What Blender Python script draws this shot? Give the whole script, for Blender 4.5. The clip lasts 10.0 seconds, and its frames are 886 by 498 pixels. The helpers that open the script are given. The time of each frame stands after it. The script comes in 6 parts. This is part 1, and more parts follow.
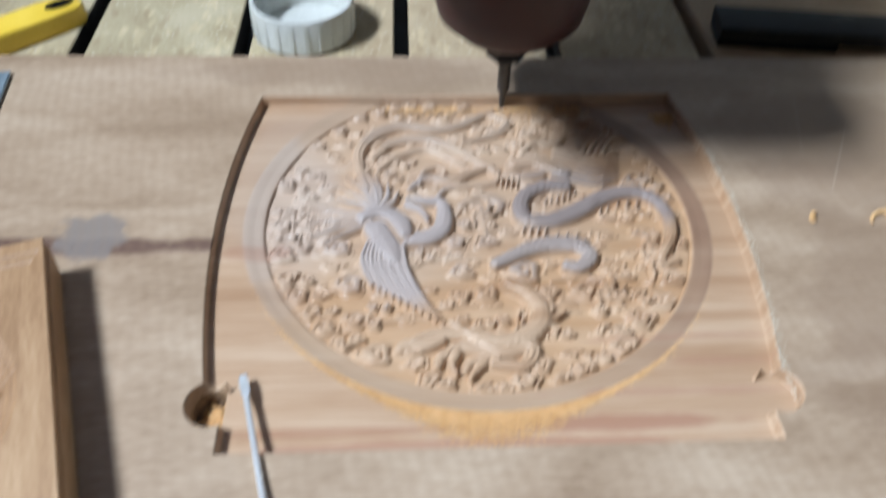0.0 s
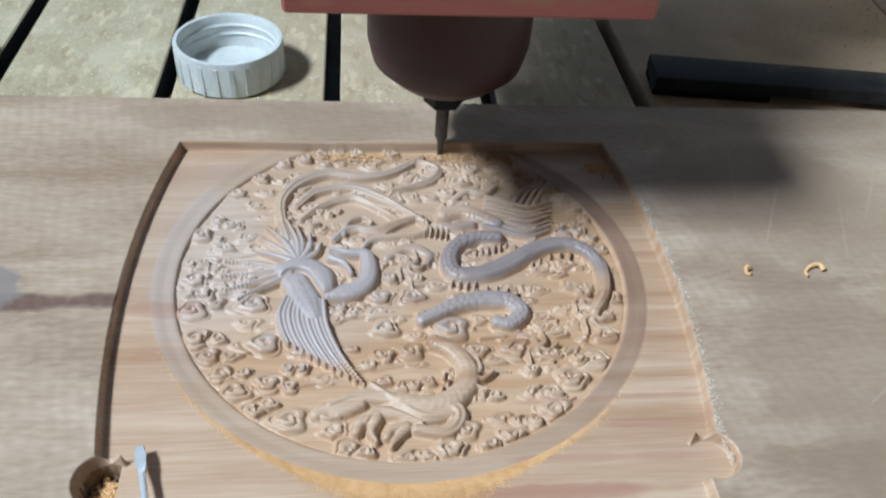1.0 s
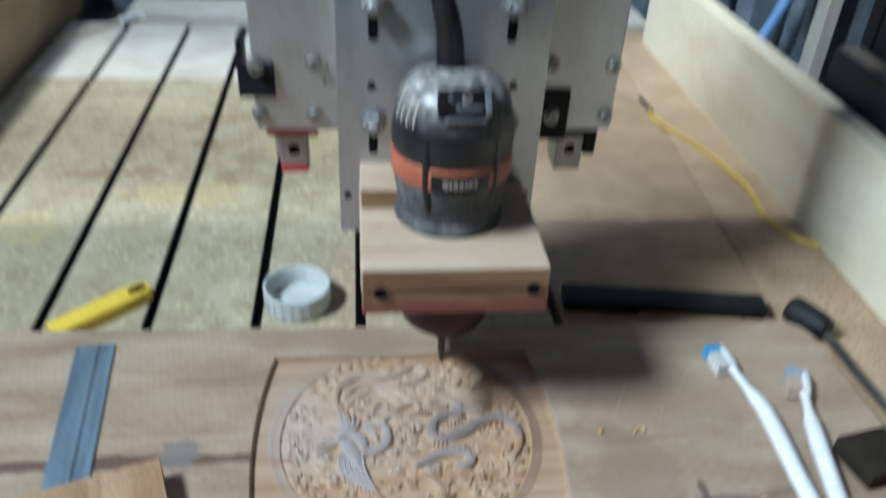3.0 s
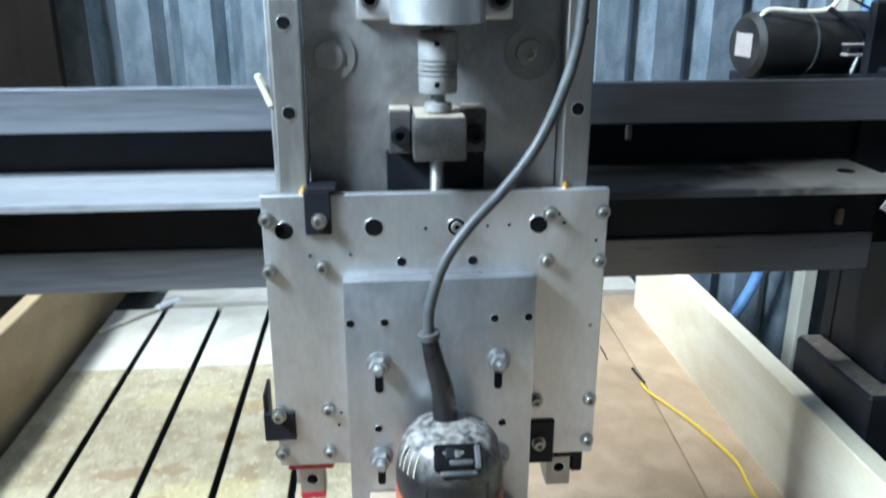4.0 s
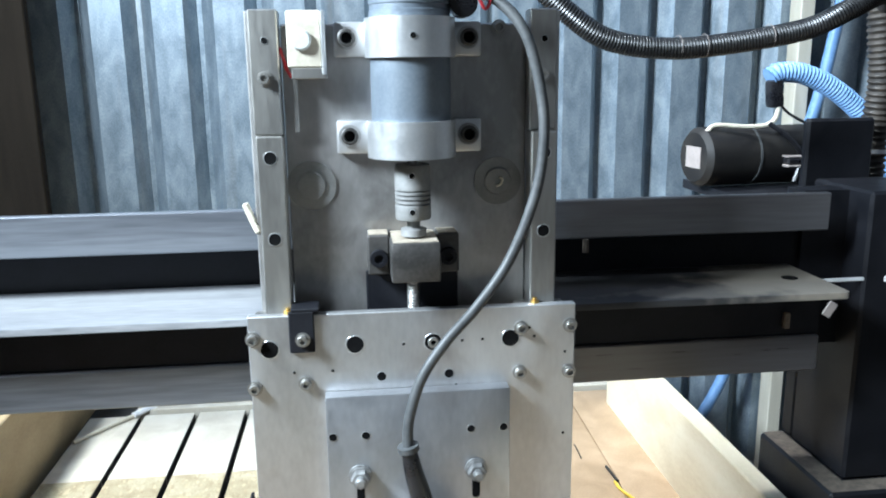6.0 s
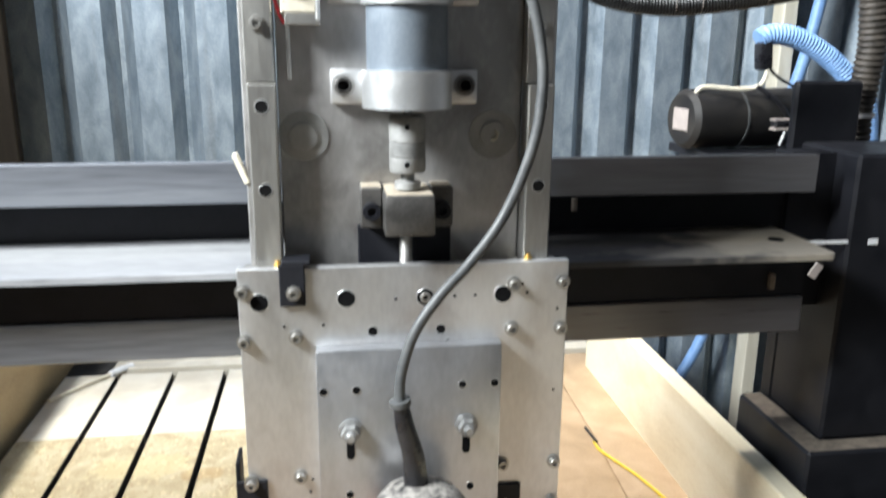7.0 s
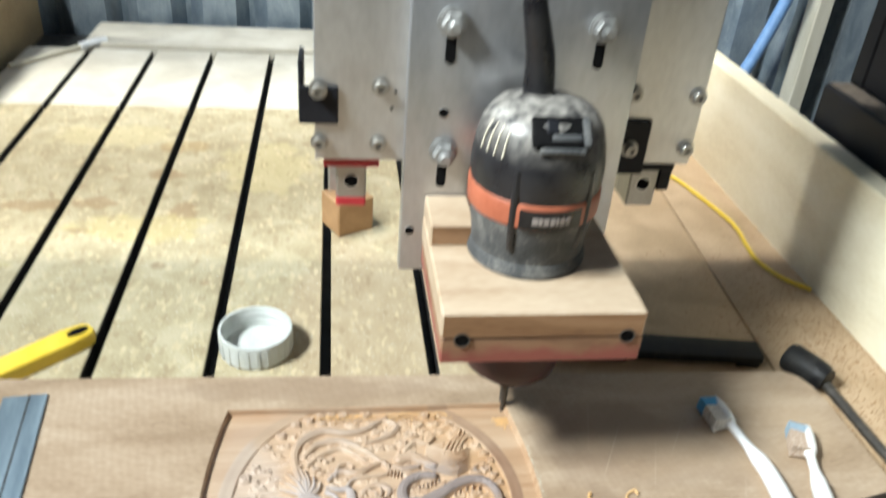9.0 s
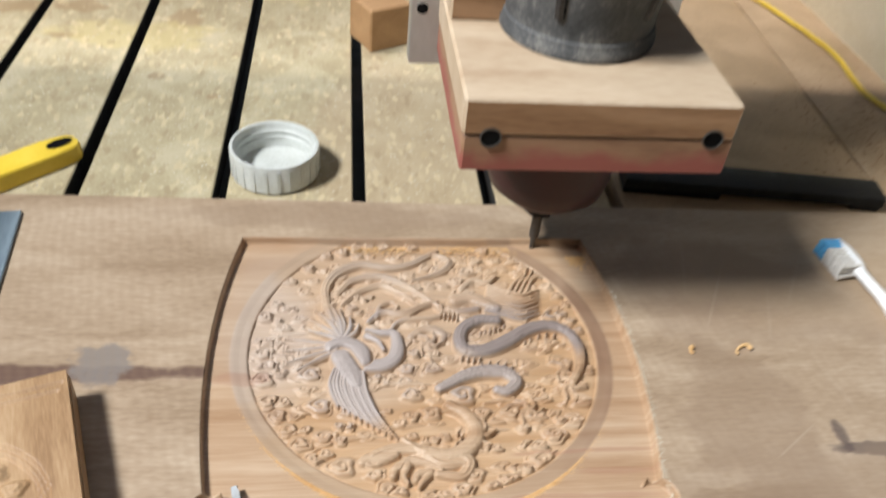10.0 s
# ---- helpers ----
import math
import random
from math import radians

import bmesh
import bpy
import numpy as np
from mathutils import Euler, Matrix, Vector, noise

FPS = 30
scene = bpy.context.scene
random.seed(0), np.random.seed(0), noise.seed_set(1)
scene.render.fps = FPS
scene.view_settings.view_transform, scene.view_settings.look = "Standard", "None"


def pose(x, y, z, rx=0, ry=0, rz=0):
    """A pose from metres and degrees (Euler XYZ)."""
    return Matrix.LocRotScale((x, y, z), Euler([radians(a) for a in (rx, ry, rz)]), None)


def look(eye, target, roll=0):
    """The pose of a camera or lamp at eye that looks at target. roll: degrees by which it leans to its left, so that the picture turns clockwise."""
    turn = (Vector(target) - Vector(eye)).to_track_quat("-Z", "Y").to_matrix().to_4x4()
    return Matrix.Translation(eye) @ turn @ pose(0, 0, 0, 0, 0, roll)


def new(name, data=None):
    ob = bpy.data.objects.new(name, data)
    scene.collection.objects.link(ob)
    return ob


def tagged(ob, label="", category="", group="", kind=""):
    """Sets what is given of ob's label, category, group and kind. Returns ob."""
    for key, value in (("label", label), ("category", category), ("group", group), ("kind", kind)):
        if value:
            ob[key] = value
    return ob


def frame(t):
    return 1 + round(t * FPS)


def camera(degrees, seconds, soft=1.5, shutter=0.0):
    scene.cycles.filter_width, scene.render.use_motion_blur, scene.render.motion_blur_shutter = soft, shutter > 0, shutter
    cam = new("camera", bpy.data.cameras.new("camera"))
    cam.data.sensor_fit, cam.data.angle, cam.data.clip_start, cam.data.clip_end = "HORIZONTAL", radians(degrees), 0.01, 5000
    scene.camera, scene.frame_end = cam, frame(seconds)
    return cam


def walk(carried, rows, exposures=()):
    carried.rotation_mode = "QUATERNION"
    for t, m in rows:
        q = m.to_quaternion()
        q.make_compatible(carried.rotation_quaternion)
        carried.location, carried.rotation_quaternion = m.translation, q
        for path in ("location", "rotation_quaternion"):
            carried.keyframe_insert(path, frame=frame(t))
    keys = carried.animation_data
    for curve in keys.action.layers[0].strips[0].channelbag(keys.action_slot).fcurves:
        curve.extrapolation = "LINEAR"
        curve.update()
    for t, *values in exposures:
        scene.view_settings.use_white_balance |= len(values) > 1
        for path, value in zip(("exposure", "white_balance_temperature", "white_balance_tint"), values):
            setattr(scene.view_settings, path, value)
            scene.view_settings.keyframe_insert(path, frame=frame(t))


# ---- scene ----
# ---- camera and its path ----
cam = camera(58.25, 10.0, soft=2.0, shutter=0.6)
PATH = [
    (0, (-0.03019, -0.31032, 0.23744), (-0.01259, -0.03210, -0.04941), 1.66),
    (0.2, (-0.02938, -0.30721, 0.23576), (-0.00330, -0.01133, -0.03215), 3.22),
    (0.5, (-0.02252, -0.29985, 0.23094), (0.00575, 0.00060, -0.03160), 3.73),
    (1, (-0.01948, -0.29591, 0.23052), (0.02319, -0.00532, -0.04102), 5.04),
    (1.5, (-0.01933, -0.29699, 0.22577), (0.02086, -0.01194, -0.05195), 4.86),
    (2, (-0.01851, -0.29959, 0.23768), (0.02495, -0.01397, -0.03897), 5.42),
    (2.2, (-0.02383, -0.31508, 0.26740), (0.03413, -0.02497, -0.00182), 7.04),
    (2.5, (-0.02199, -0.36640, 0.33062), (0.03511, -0.06472, 0.07424), 6.08),
    (2.7, (-0.02690, -0.40416, 0.37573), (0.02090, -0.09706, 0.12393), 4.38),
    (3, (-0.03136, -0.45750, 0.42977), (0.00981, -0.12878, 0.20562), 3.17),
    (3.2, (-0.03202, -0.48269, 0.46884), (0.00807, -0.13581, 0.27373), 3.24),
    (4.3, (-0.00662, -0.49381, 0.56001), (0.02341, -0.11350, 0.43975), -0.81),
    (4.5, (-0.00697, -0.49609, 0.56446), (0.02521, -0.11394, 0.45075), -0.69),
    (5, (0.00287, -0.50857, 0.57596), (0.03325, -0.12183, 0.47845), -0.78),
    (5.2, (-0.00745, -0.51567, 0.58081), (0.03126, -0.12777, 0.49117), -0.51),
    (6.3, (-0.00459, -0.52464, 0.58040), (0.04037, -0.13687, 0.49314), -0.60),
    (6.5, (-0.00552, -0.52612, 0.58057), (0.04237, -0.13880, 0.49287), -0.42),
    (7, (-0.01457, -0.51539, 0.56944), (0.03981, -0.13288, 0.46589), 0.49),
    (7.5, (-0.01682, -0.49542, 0.53197), (0.03653, -0.12162, 0.39997), 1.37),
    (8, (-0.01753, -0.47292, 0.49937), (0.02326, -0.10806, 0.34058), 1.28),
    (8.5, (-0.02520, -0.45081, 0.46115), (0.02356, -0.09714, 0.28077), 3.52),
    (9, (-0.02626, -0.41232, 0.40384), (0.02858, -0.07516, 0.19571), 4.79),
    (9.5, (-0.03332, -0.37934, 0.35151), (0.02221, -0.05996, 0.11718), 6.29),
    (10, (-0.04154, -0.34207, 0.30754), (0.00788, -0.04125, 0.04856), 6.31),
]
EXPOSURES = [(0.0, -0.02, 5750, 9), (1.0, -0.06, 5450, 6), (2.0, -0.08, 5450, 6), (3.0, -0.36, 5350, 2), (4.3, 0.46, 5250, 2), (5.2, 0.5, 5200, 2), (6.5, 0.55, 6050, 7), (7.5, 0.62, 6550, 10), (8.0, 0.63, 6300, 2), (8.5, 0.5, 6300, 1), (9.0, 0.43, 6400, 4), (9.5, 0.28, 6550, 8), (10.0, 0.05, 6650, 11)]
walk(cam, [(t, look(eye, target, roll)) for t, eye, target, roll in PATH], EXPOSURES)

# ---- world, sun ----
SUN_FROM = Vector((-0.44, 0.05, 1.0)).normalized()
world = bpy.data.worlds.new("world")
scene.world = world
world.use_nodes = True
sky = world.node_tree.nodes.new("ShaderNodeTexSky")
sky.sky_type, sky.sun_disc = "NISHITA", False
sky.sun_elevation = math.asin(SUN_FROM.z)
sky.sun_rotation = math.atan2(SUN_FROM.x, SUN_FROM.y)
world.node_tree.links.new(sky.outputs[0], world.node_tree.nodes["Background"].inputs[0])
world.node_tree.nodes["Background"].inputs[1].default_value = 0.25
# sun and sky, let in by the gap behind the added, unseen roof
sun_data = bpy.data.lights.new("sun", "SUN")
sun_data.energy, sun_data.angle, sun_data.color = 3.7, radians(7), (1.0, 0.96, 0.9)
sun = new("sun", sun_data)
sun.matrix_world = look(SUN_FROM * 5, (0, 0, 0))
# area lamp for daylight inferred from the left; its high window is unseen
WINDOW = (-0.50, -0.14, 1.04, 1.37)
window_light = bpy.data.lights.new("window_light", "AREA")
window_light.shape, window_light.size, window_light.size_y = "RECTANGLE", WINDOW[1] - WINDOW[0], WINDOW[3] - WINDOW[2]
window_light.energy, window_light.color = 67.0, (0.94, 0.98, 1.0)
lamp = new("window_light", window_light)
lamp_at = Vector((-0.855, (WINDOW[0] + WINDOW[1]) / 2, (WINDOW[2] + WINDOW[3]) / 2))
lamp.matrix_world = look(lamp_at, lamp_at + Vector((1, 0, 0)))


# ---- materials ----
def material(name, colors, scale=40.0, rough=(0.5, 0.7), metal=0.0, bump=0.15, stretch=(1, 1, 1), fine=400.0, grain=0.5, marks=None, island=0.0, shine=0.5):
    """A surface of mottled colours at two scales, with relief; marks adds nodes of its own to the colour."""
    m = bpy.data.materials.new(name)
    m.use_nodes = True
    nt = m.node_tree
    n, l = nt.nodes, nt.links
    bsdf = n["Principled BSDF"]
    co = n.new("ShaderNodeTexCoord")
    mp = n.new("ShaderNodeMapping")
    mp.inputs["Scale"].default_value = stretch
    l.new(co.outputs["Object"], mp.inputs[0])
    if island:
        info = n.new("ShaderNodeObjectInfo")
        add = n.new("ShaderNodeVectorMath")
        add.operation = "ADD"
        mul = n.new("ShaderNodeMath")
        mul.operation = "MULTIPLY"
        mul.inputs[1].default_value = island
        l.new(info.outputs["Random"], mul.inputs[0])
        l.new(mp.outputs[0], add.inputs[0])
        l.new(mul.outputs[0], add.inputs[1])
        place = add.outputs[0]
    else:
        place = mp.outputs[0]
    big = n.new("ShaderNodeTexNoise")
    big.inputs["Scale"].default_value, big.inputs["Detail"].default_value, big.inputs["Distortion"].default_value = scale, 6, 0.6
    small = n.new("ShaderNodeTexNoise")
    small.inputs["Scale"].default_value, small.inputs["Detail"].default_value = fine, 4
    l.new(place, big.inputs["Vector"])
    l.new(place, small.inputs["Vector"])
    mix = n.new("ShaderNodeMath")
    mix.operation = "MULTIPLY_ADD"
    mix.inputs[1].default_value = grain
    l.new(small.outputs["Fac"], mix.inputs[0])
    less = n.new("ShaderNodeMath")
    less.operation = "MULTIPLY_ADD"
    less.inputs[1].default_value, less.inputs[2].default_value = 1.0, -grain / 2
    l.new(big.outputs["Fac"], less.inputs[0])
    l.new(less.outputs[0], mix.inputs[2])
    ramp = n.new("ShaderNodeValToRGB")
    els = ramp.color_ramp.elements
    spots = [0.3 + 0.4 * i / max(1, len(colors) - 1) for i in range(len(colors))]
    els[0].position, els[0].color = spots[0], (*colors[0], 1)
    els[1].position, els[1].color = spots[-1], (*colors[-1], 1)
    for at, c in list(zip(spots, colors))[1:-1]:
        els.new(at).color = (*c, 1)
    l.new(mix.outputs[0], ramp.inputs[0])
    out = ramp.outputs[0]
    if marks:
        out = marks(nt, co, out)
    l.new(out, bsdf.inputs["Base Color"])
    rr = n.new("ShaderNodeMapRange")
    rr.inputs["From Min"].default_value, rr.inputs["From Max"].default_value = 0.3, 0.7
    rr.inputs["To Min"].default_value, rr.inputs["To Max"].default_value = rough
    l.new(mix.outputs[0], rr.inputs[0])
    l.new(rr.outputs[0], bsdf.inputs["Roughness"])
    bsdf.inputs["Metallic"].default_value, bsdf.inputs["Specular IOR Level"].default_value = metal, shine
    if bump:
        bp = n.new("ShaderNodeBump")
        bp.inputs["Strength"].default_value, bp.inputs["Distance"].default_value = bump, 0.001
        l.new(mix.outputs[0], bp.inputs["Height"])
        l.new(bp.outputs[0], bsdf.inputs["Normal"])
    return m


def mixed(nt, fac, base, colour):
    mx = nt.nodes.new("ShaderNodeMix")
    mx.data_type = "RGBA"
    nt.links.new(fac, mx.inputs["Factor"])
    nt.links.new(base, mx.inputs["A"])
    mx.inputs["B"].default_value = (*colour, 1)
    return mx.outputs["Result"]


def math_node(nt, op, a, b=None, c=None, clamp=False):
    nd = nt.nodes.new("ShaderNodeMath")
    nd.operation, nd.use_clamp = op, clamp
    for i, v in enumerate((a, b, c)):
        if v is None:
            continue
        if isinstance(v, (int, float)):
            nd.inputs[i].default_value = v
        else:
            nt.links.new(v, nd.inputs[i])
    return nd.outputs[0]


def blot(nt, co, x, y, rx, ry, ragged=0.35, scale=90.0, turn=0.0):
    """A ragged spot round x, y of that half width and height: 1 inside, 0 outside."""
    mp = nt.nodes.new("ShaderNodeMapping")
    mp.vector_type = "TEXTURE"
    mp.inputs["Location"].default_value = (x, y, 0)
    mp.inputs["Rotation"].default_value = (0, 0, radians(turn))
    mp.inputs["Scale"].default_value = (rx, ry, 1)
    nt.links.new(co.outputs["Object"], mp.inputs[0])
    flat = nt.nodes.new("ShaderNodeVectorMath")
    flat.operation = "MULTIPLY"
    flat.inputs[1].default_value = (1, 1, 0)
    nt.links.new(mp.outputs[0], flat.inputs[0])
    far = nt.nodes.new("ShaderNodeVectorMath")
    far.operation = "LENGTH"
    nt.links.new(flat.outputs[0], far.inputs[0])
    ns = nt.nodes.new("ShaderNodeTexNoise")
    ns.inputs["Scale"].default_value, ns.inputs["Detail"].default_value = scale, 5
    nt.links.new(co.outputs["Object"], ns.inputs["Vector"])
    off = math_node(nt, "MULTIPLY_ADD", ns.outputs["Fac"], ragged * 4, -ragged * 2)
    d = math_node(nt, "ADD", far.outputs["Value"], off)
    return math_node(nt, "MULTIPLY_ADD", d, -3.0, 3.5, clamp=True)


def board_marks(nt, co, base):
    streak = blot(nt, co, -0.20, -0.0945, 0.100, 0.0052, 0.3, 70)
    base = mixed(nt, math_node(nt, "MULTIPLY", streak, 0.92), base, (0.1, 0.052, 0.038))
    knob = blot(nt, co, -0.151, -0.0885, 0.0135, 0.0115, 0.4, 130)
    base = mixed(nt, math_node(nt, "MULTIPLY", knob, 0.85), base, (0.19, 0.165, 0.15))
    for x, y, rx, ry, turn in ((0.205, -0.146, 0.024, 0.004, -4), (0.188, -0.138, 0.003, 0.010, 0), (0.243, -0.141, 0.020, 0.0025, 8), (0.226, -0.158, 0.014, 0.008, -20)):
        base = mixed(nt, math_node(nt, "MULTIPLY", blot(nt, co, x, y, rx, ry, 0.35, 160, turn), 0.75), base, (0.05, 0.035, 0.04))
    for x, y, rx, ry in ((0.19, -0.05, 0.07, 0.035), (0.15, -0.13, 0.03, 0.05), (0.29, -0.15, 0.06, 0.04), (-0.05, 0.022, 0.09, 0.012), (0.15, -0.03, 0.05, 0.03), (0.2, -0.17, 0.09, 0.03)):
        base = mixed(nt, math_node(nt, "MULTIPLY", blot(nt, co, x, y, rx, ry, 0.5, 30), 0.42), base, (0.24, 0.165, 0.11))
    for turn, pitch, fac in ((78, 1300.0, 0.13), (4, 2000.0, 0.08)):
        mp = nt.nodes.new("ShaderNodeMapping")
        mp.inputs["Rotation"].default_value = (0, 0, radians(turn))
        nt.links.new(co.outputs["Object"], mp.inputs[0])
        wv = nt.nodes.new("ShaderNodeTexWave")
        wv.bands_direction = "Y"
        wv.inputs["Scale"].default_value, wv.inputs["Distortion"].default_value, wv.inputs["Detail"].default_value, wv.inputs["Detail Scale"].default_value = pitch / 20, 5.0, 3, 0.6
        nt.links.new(mp.outputs[0], wv.inputs["Vector"])
        base = mixed(nt, math_node(nt, "MULTIPLY", wv.outputs["Fac"], fac), base, (0.24, 0.165, 0.105))
    for x, y, long, turn in ((0.16, -0.045, 0.030, 62), (0.185, -0.06, 0.022, 70), (0.21, -0.035, 0.026, 58), (0.235, -0.09, 0.020, 66), (0.2, -0.11, 0.024, 100), (0.165, -0.14, 0.018, 35), (0.15, -0.02, 0.02, 75)):
        base = mixed(nt, math_node(nt, "MULTIPLY", blot(nt, co, x, y, long, 0.0004, 0.5, 60, turn), 0.22), base, (0.5, 0.42, 0.33))
    pale = blot(nt, co, 0.24, -0.02, 0.09, 0.05, 0.4, 25)
    return mixed(nt, math_node(nt, "MULTIPLY", pale, 0.25), base, (0.42, 0.31, 0.2))


HUBX, HUBY, FIELD_R, RING_R = -1.4, -74.4, 86.3, 94.0  # the ring round them, cut off by the panel's head


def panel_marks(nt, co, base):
    """The cut wood: greyer on the highest carving, for old board face and painted window sheen, reddish towards the
    foot.
    """
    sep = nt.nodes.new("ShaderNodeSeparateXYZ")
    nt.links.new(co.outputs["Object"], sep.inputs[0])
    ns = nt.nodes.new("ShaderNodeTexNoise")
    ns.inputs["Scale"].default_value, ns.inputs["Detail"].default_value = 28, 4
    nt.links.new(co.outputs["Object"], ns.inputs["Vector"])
    # old board face and painted grey sheen on the highest carving: darker on the dragon's coils, paler on the phoenix
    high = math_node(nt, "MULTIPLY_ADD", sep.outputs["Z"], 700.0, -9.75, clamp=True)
    # more orange the deeper the cut
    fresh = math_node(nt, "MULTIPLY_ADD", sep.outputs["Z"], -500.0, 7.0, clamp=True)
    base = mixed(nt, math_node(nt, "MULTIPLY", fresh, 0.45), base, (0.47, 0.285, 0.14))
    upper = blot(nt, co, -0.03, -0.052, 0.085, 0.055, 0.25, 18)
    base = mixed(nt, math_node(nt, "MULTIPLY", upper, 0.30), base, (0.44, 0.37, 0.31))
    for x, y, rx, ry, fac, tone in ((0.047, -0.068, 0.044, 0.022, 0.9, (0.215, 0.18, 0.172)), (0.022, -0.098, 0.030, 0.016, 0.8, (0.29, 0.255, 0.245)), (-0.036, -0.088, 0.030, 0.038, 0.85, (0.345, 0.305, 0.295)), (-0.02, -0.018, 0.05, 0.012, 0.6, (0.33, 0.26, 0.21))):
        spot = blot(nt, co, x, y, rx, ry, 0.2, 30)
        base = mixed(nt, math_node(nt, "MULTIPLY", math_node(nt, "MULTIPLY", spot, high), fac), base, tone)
    # bluish-white sheen of the side light, painted over the western clouds
    flank = blot(nt, co, -0.083, -0.070, 0.024, 0.05, 0.4, 30)
    mp = nt.nodes.new("ShaderNodeVectorMath")
    mp.operation = "DISTANCE"
    nt.links.new(co.outputs["Object"], mp.inputs[0])
    mp.inputs[1].default_value = (HUBX / 1000, HUBY / 1000, 0.0140)
    far = mp.outputs["Value"]
    band = math_node(nt, "MULTIPLY", math_node(nt, "MULTIPLY_ADD", far, 900.0, -77.6, clamp=True), math_node(nt, "MULTIPLY_ADD", far, -900.0, 85.0, clamp=True))
    east = math_node(nt, "MULTIPLY_ADD", sep.outputs["X"], 14.0, -0.25, clamp=True)
    speck = math_node(nt, "MULTIPLY_ADD", ns.outputs["Fac"], 2.4, -0.5, clamp=True)
    base = mixed(nt, math_node(nt, "MULTIPLY", band, 0.35), base, (0.36, 0.27, 0.19))
    base = mixed(nt, math_node(nt, "MULTIPLY", math_node(nt, "MULTIPLY", band, east), math_node(nt, "MULTIPLY", speck, 0.95)), base, (0.2, 0.115, 0.072))
    within = math_node(nt, "MULTIPLY_ADD", far, -900.0, 85.6, clamp=True)
    base = mixed(nt, math_node(nt, "MULTIPLY", math_node(nt, "MULTIPLY", flank, within), 0.25), base, (0.46, 0.43, 0.42))
    for x, y, rx, ry, fac in ((-0.01, -0.1815, 0.085, 0.0035, 0.55), (0.035, -0.1735, 0.045, 0.0035, 0.6), (0.055, -0.162, 0.04, 0.002, 0.4), (-0.055, -0.1745, 0.045, 0.002, 0.35), (0.075, -0.150, 0.02, 0.002, 0.35), (0.06, -0.139, 0.035, 0.0012, 0.35), (-0.086, -0.095, 0.012, 0.004, 0.35)):
        red = blot(nt, co, x, y, rx, ry, 0.5, 34)
        base = mixed(nt, math_node(nt, "MULTIPLY", red, fac), base, (0.3, 0.135, 0.085))
    return base


def bed_marks(nt, co, base):
    for x, y, rx, ry, c in ((-0.319, 0.326, 0.03, 0.011, (0.27, 0.165, 0.075)), (-0.266, 0.331, 0.022, 0.012, (0.27, 0.165, 0.075)), (-0.264, 0.276, 0.013, 0.0055, (0.24, 0.145, 0.06)), (-0.175, 0.315, 0.014, 0.020, (0.27, 0.165, 0.075)), (-0.183, 0.214, 0.006, 0.006, (0.22, 0.14, 0.07)), (-0.138, 0.185, 0.005, 0.004, (0.26, 0.16, 0.08)), (-0.205, 0.395, 0.02, 0.012, (0.27, 0.165, 0.075)), (-0.21, 0.28, 0.06, 0.025, (0.52, 0.43, 0.2)), (-0.1, 0.42, 0.05, 0.06, (0.53, 0.45, 0.24)), (-0.36, 0.22, 0.04, 0.03, (0.52, 0.44, 0.2)), (-0.2, 0.47, 0.03, 0.015, (0.36, 0.24, 0.1)), (-0.28, 0.5, 0.07, 0.03, (0.54, 0.46, 0.26))):
        base = mixed(nt, math_node(nt, "MULTIPLY", blot(nt, co, x, y, rx, ry, 0.5, 45), 0.55), base, c)
    warm = blot(nt, co, 0.05, 0.10, 0.12, 0.16, 0.4, 12)
    base = mixed(nt, math_node(nt, "MULTIPLY", warm, 0.45), base, (0.43, 0.31, 0.2))
    vo = nt.nodes.new("ShaderNodeTexVoronoi")
    vo.inputs["Scale"].default_value = 290
    mp = nt.nodes.new("ShaderNodeMapping")
    mp.inputs["Scale"].default_value = (1, 0.45, 1)
    nt.links.new(co.outputs["Object"], mp.inputs[0])
    nt.links.new(mp.outputs[0], vo.inputs["Vector"])
    hsv = nt.nodes.new("ShaderNodeSeparateColor")
    nt.links.new(vo.outputs["Color"], hsv.inputs[0])
    flake = math_node(nt, "MULTIPLY_ADD", hsv.outputs[0], 6.0, -4.9, clamp=True)
    base = mixed(nt, math_node(nt, "MULTIPLY", flake, 0.38), base, (0.7, 0.58, 0.36))
    dark = math_node(nt, "MULTIPLY_ADD", hsv.outputs[1], 6.0, -5.0, clamp=True)
    return mixed(nt, math_node(nt, "MULTIPLY", dark, 0.4), base, (0.26, 0.18, 0.1))


def steel_marks(nt, co, base):
    """Rust and old water runs on galvanised sheet."""
    mp = nt.nodes.new("ShaderNodeMapping")
    mp.inputs["Scale"].default_value = (14, 14, 1.2)
    nt.links.new(co.outputs["Object"], mp.inputs[0])
    ns = nt.nodes.new("ShaderNodeTexNoise")
    ns.inputs["Scale"].default_value, ns.inputs["Detail"].default_value = 1.0, 6
    nt.links.new(mp.outputs[0], ns.inputs["Vector"])
    runs = math_node(nt, "MULTIPLY_ADD", ns.outputs["Fac"], 5.0, -2.9, clamp=True)
    base = mixed(nt, math_node(nt, "MULTIPLY", runs, 0.45), base, (0.26, 0.2, 0.13))
    return base


def beam_marks(nt, co, base):
    """Brown dust tone with the carriage's shade painted in, towards the drive motor."""
    paint = blot(nt, co, 0.36, 0.16, 0.19, 0.12, 0.35, 14)
    return mixed(nt, math_node(nt, "MULTIPLY", paint, 0.5), base, (0.13, 0.108, 0.092))


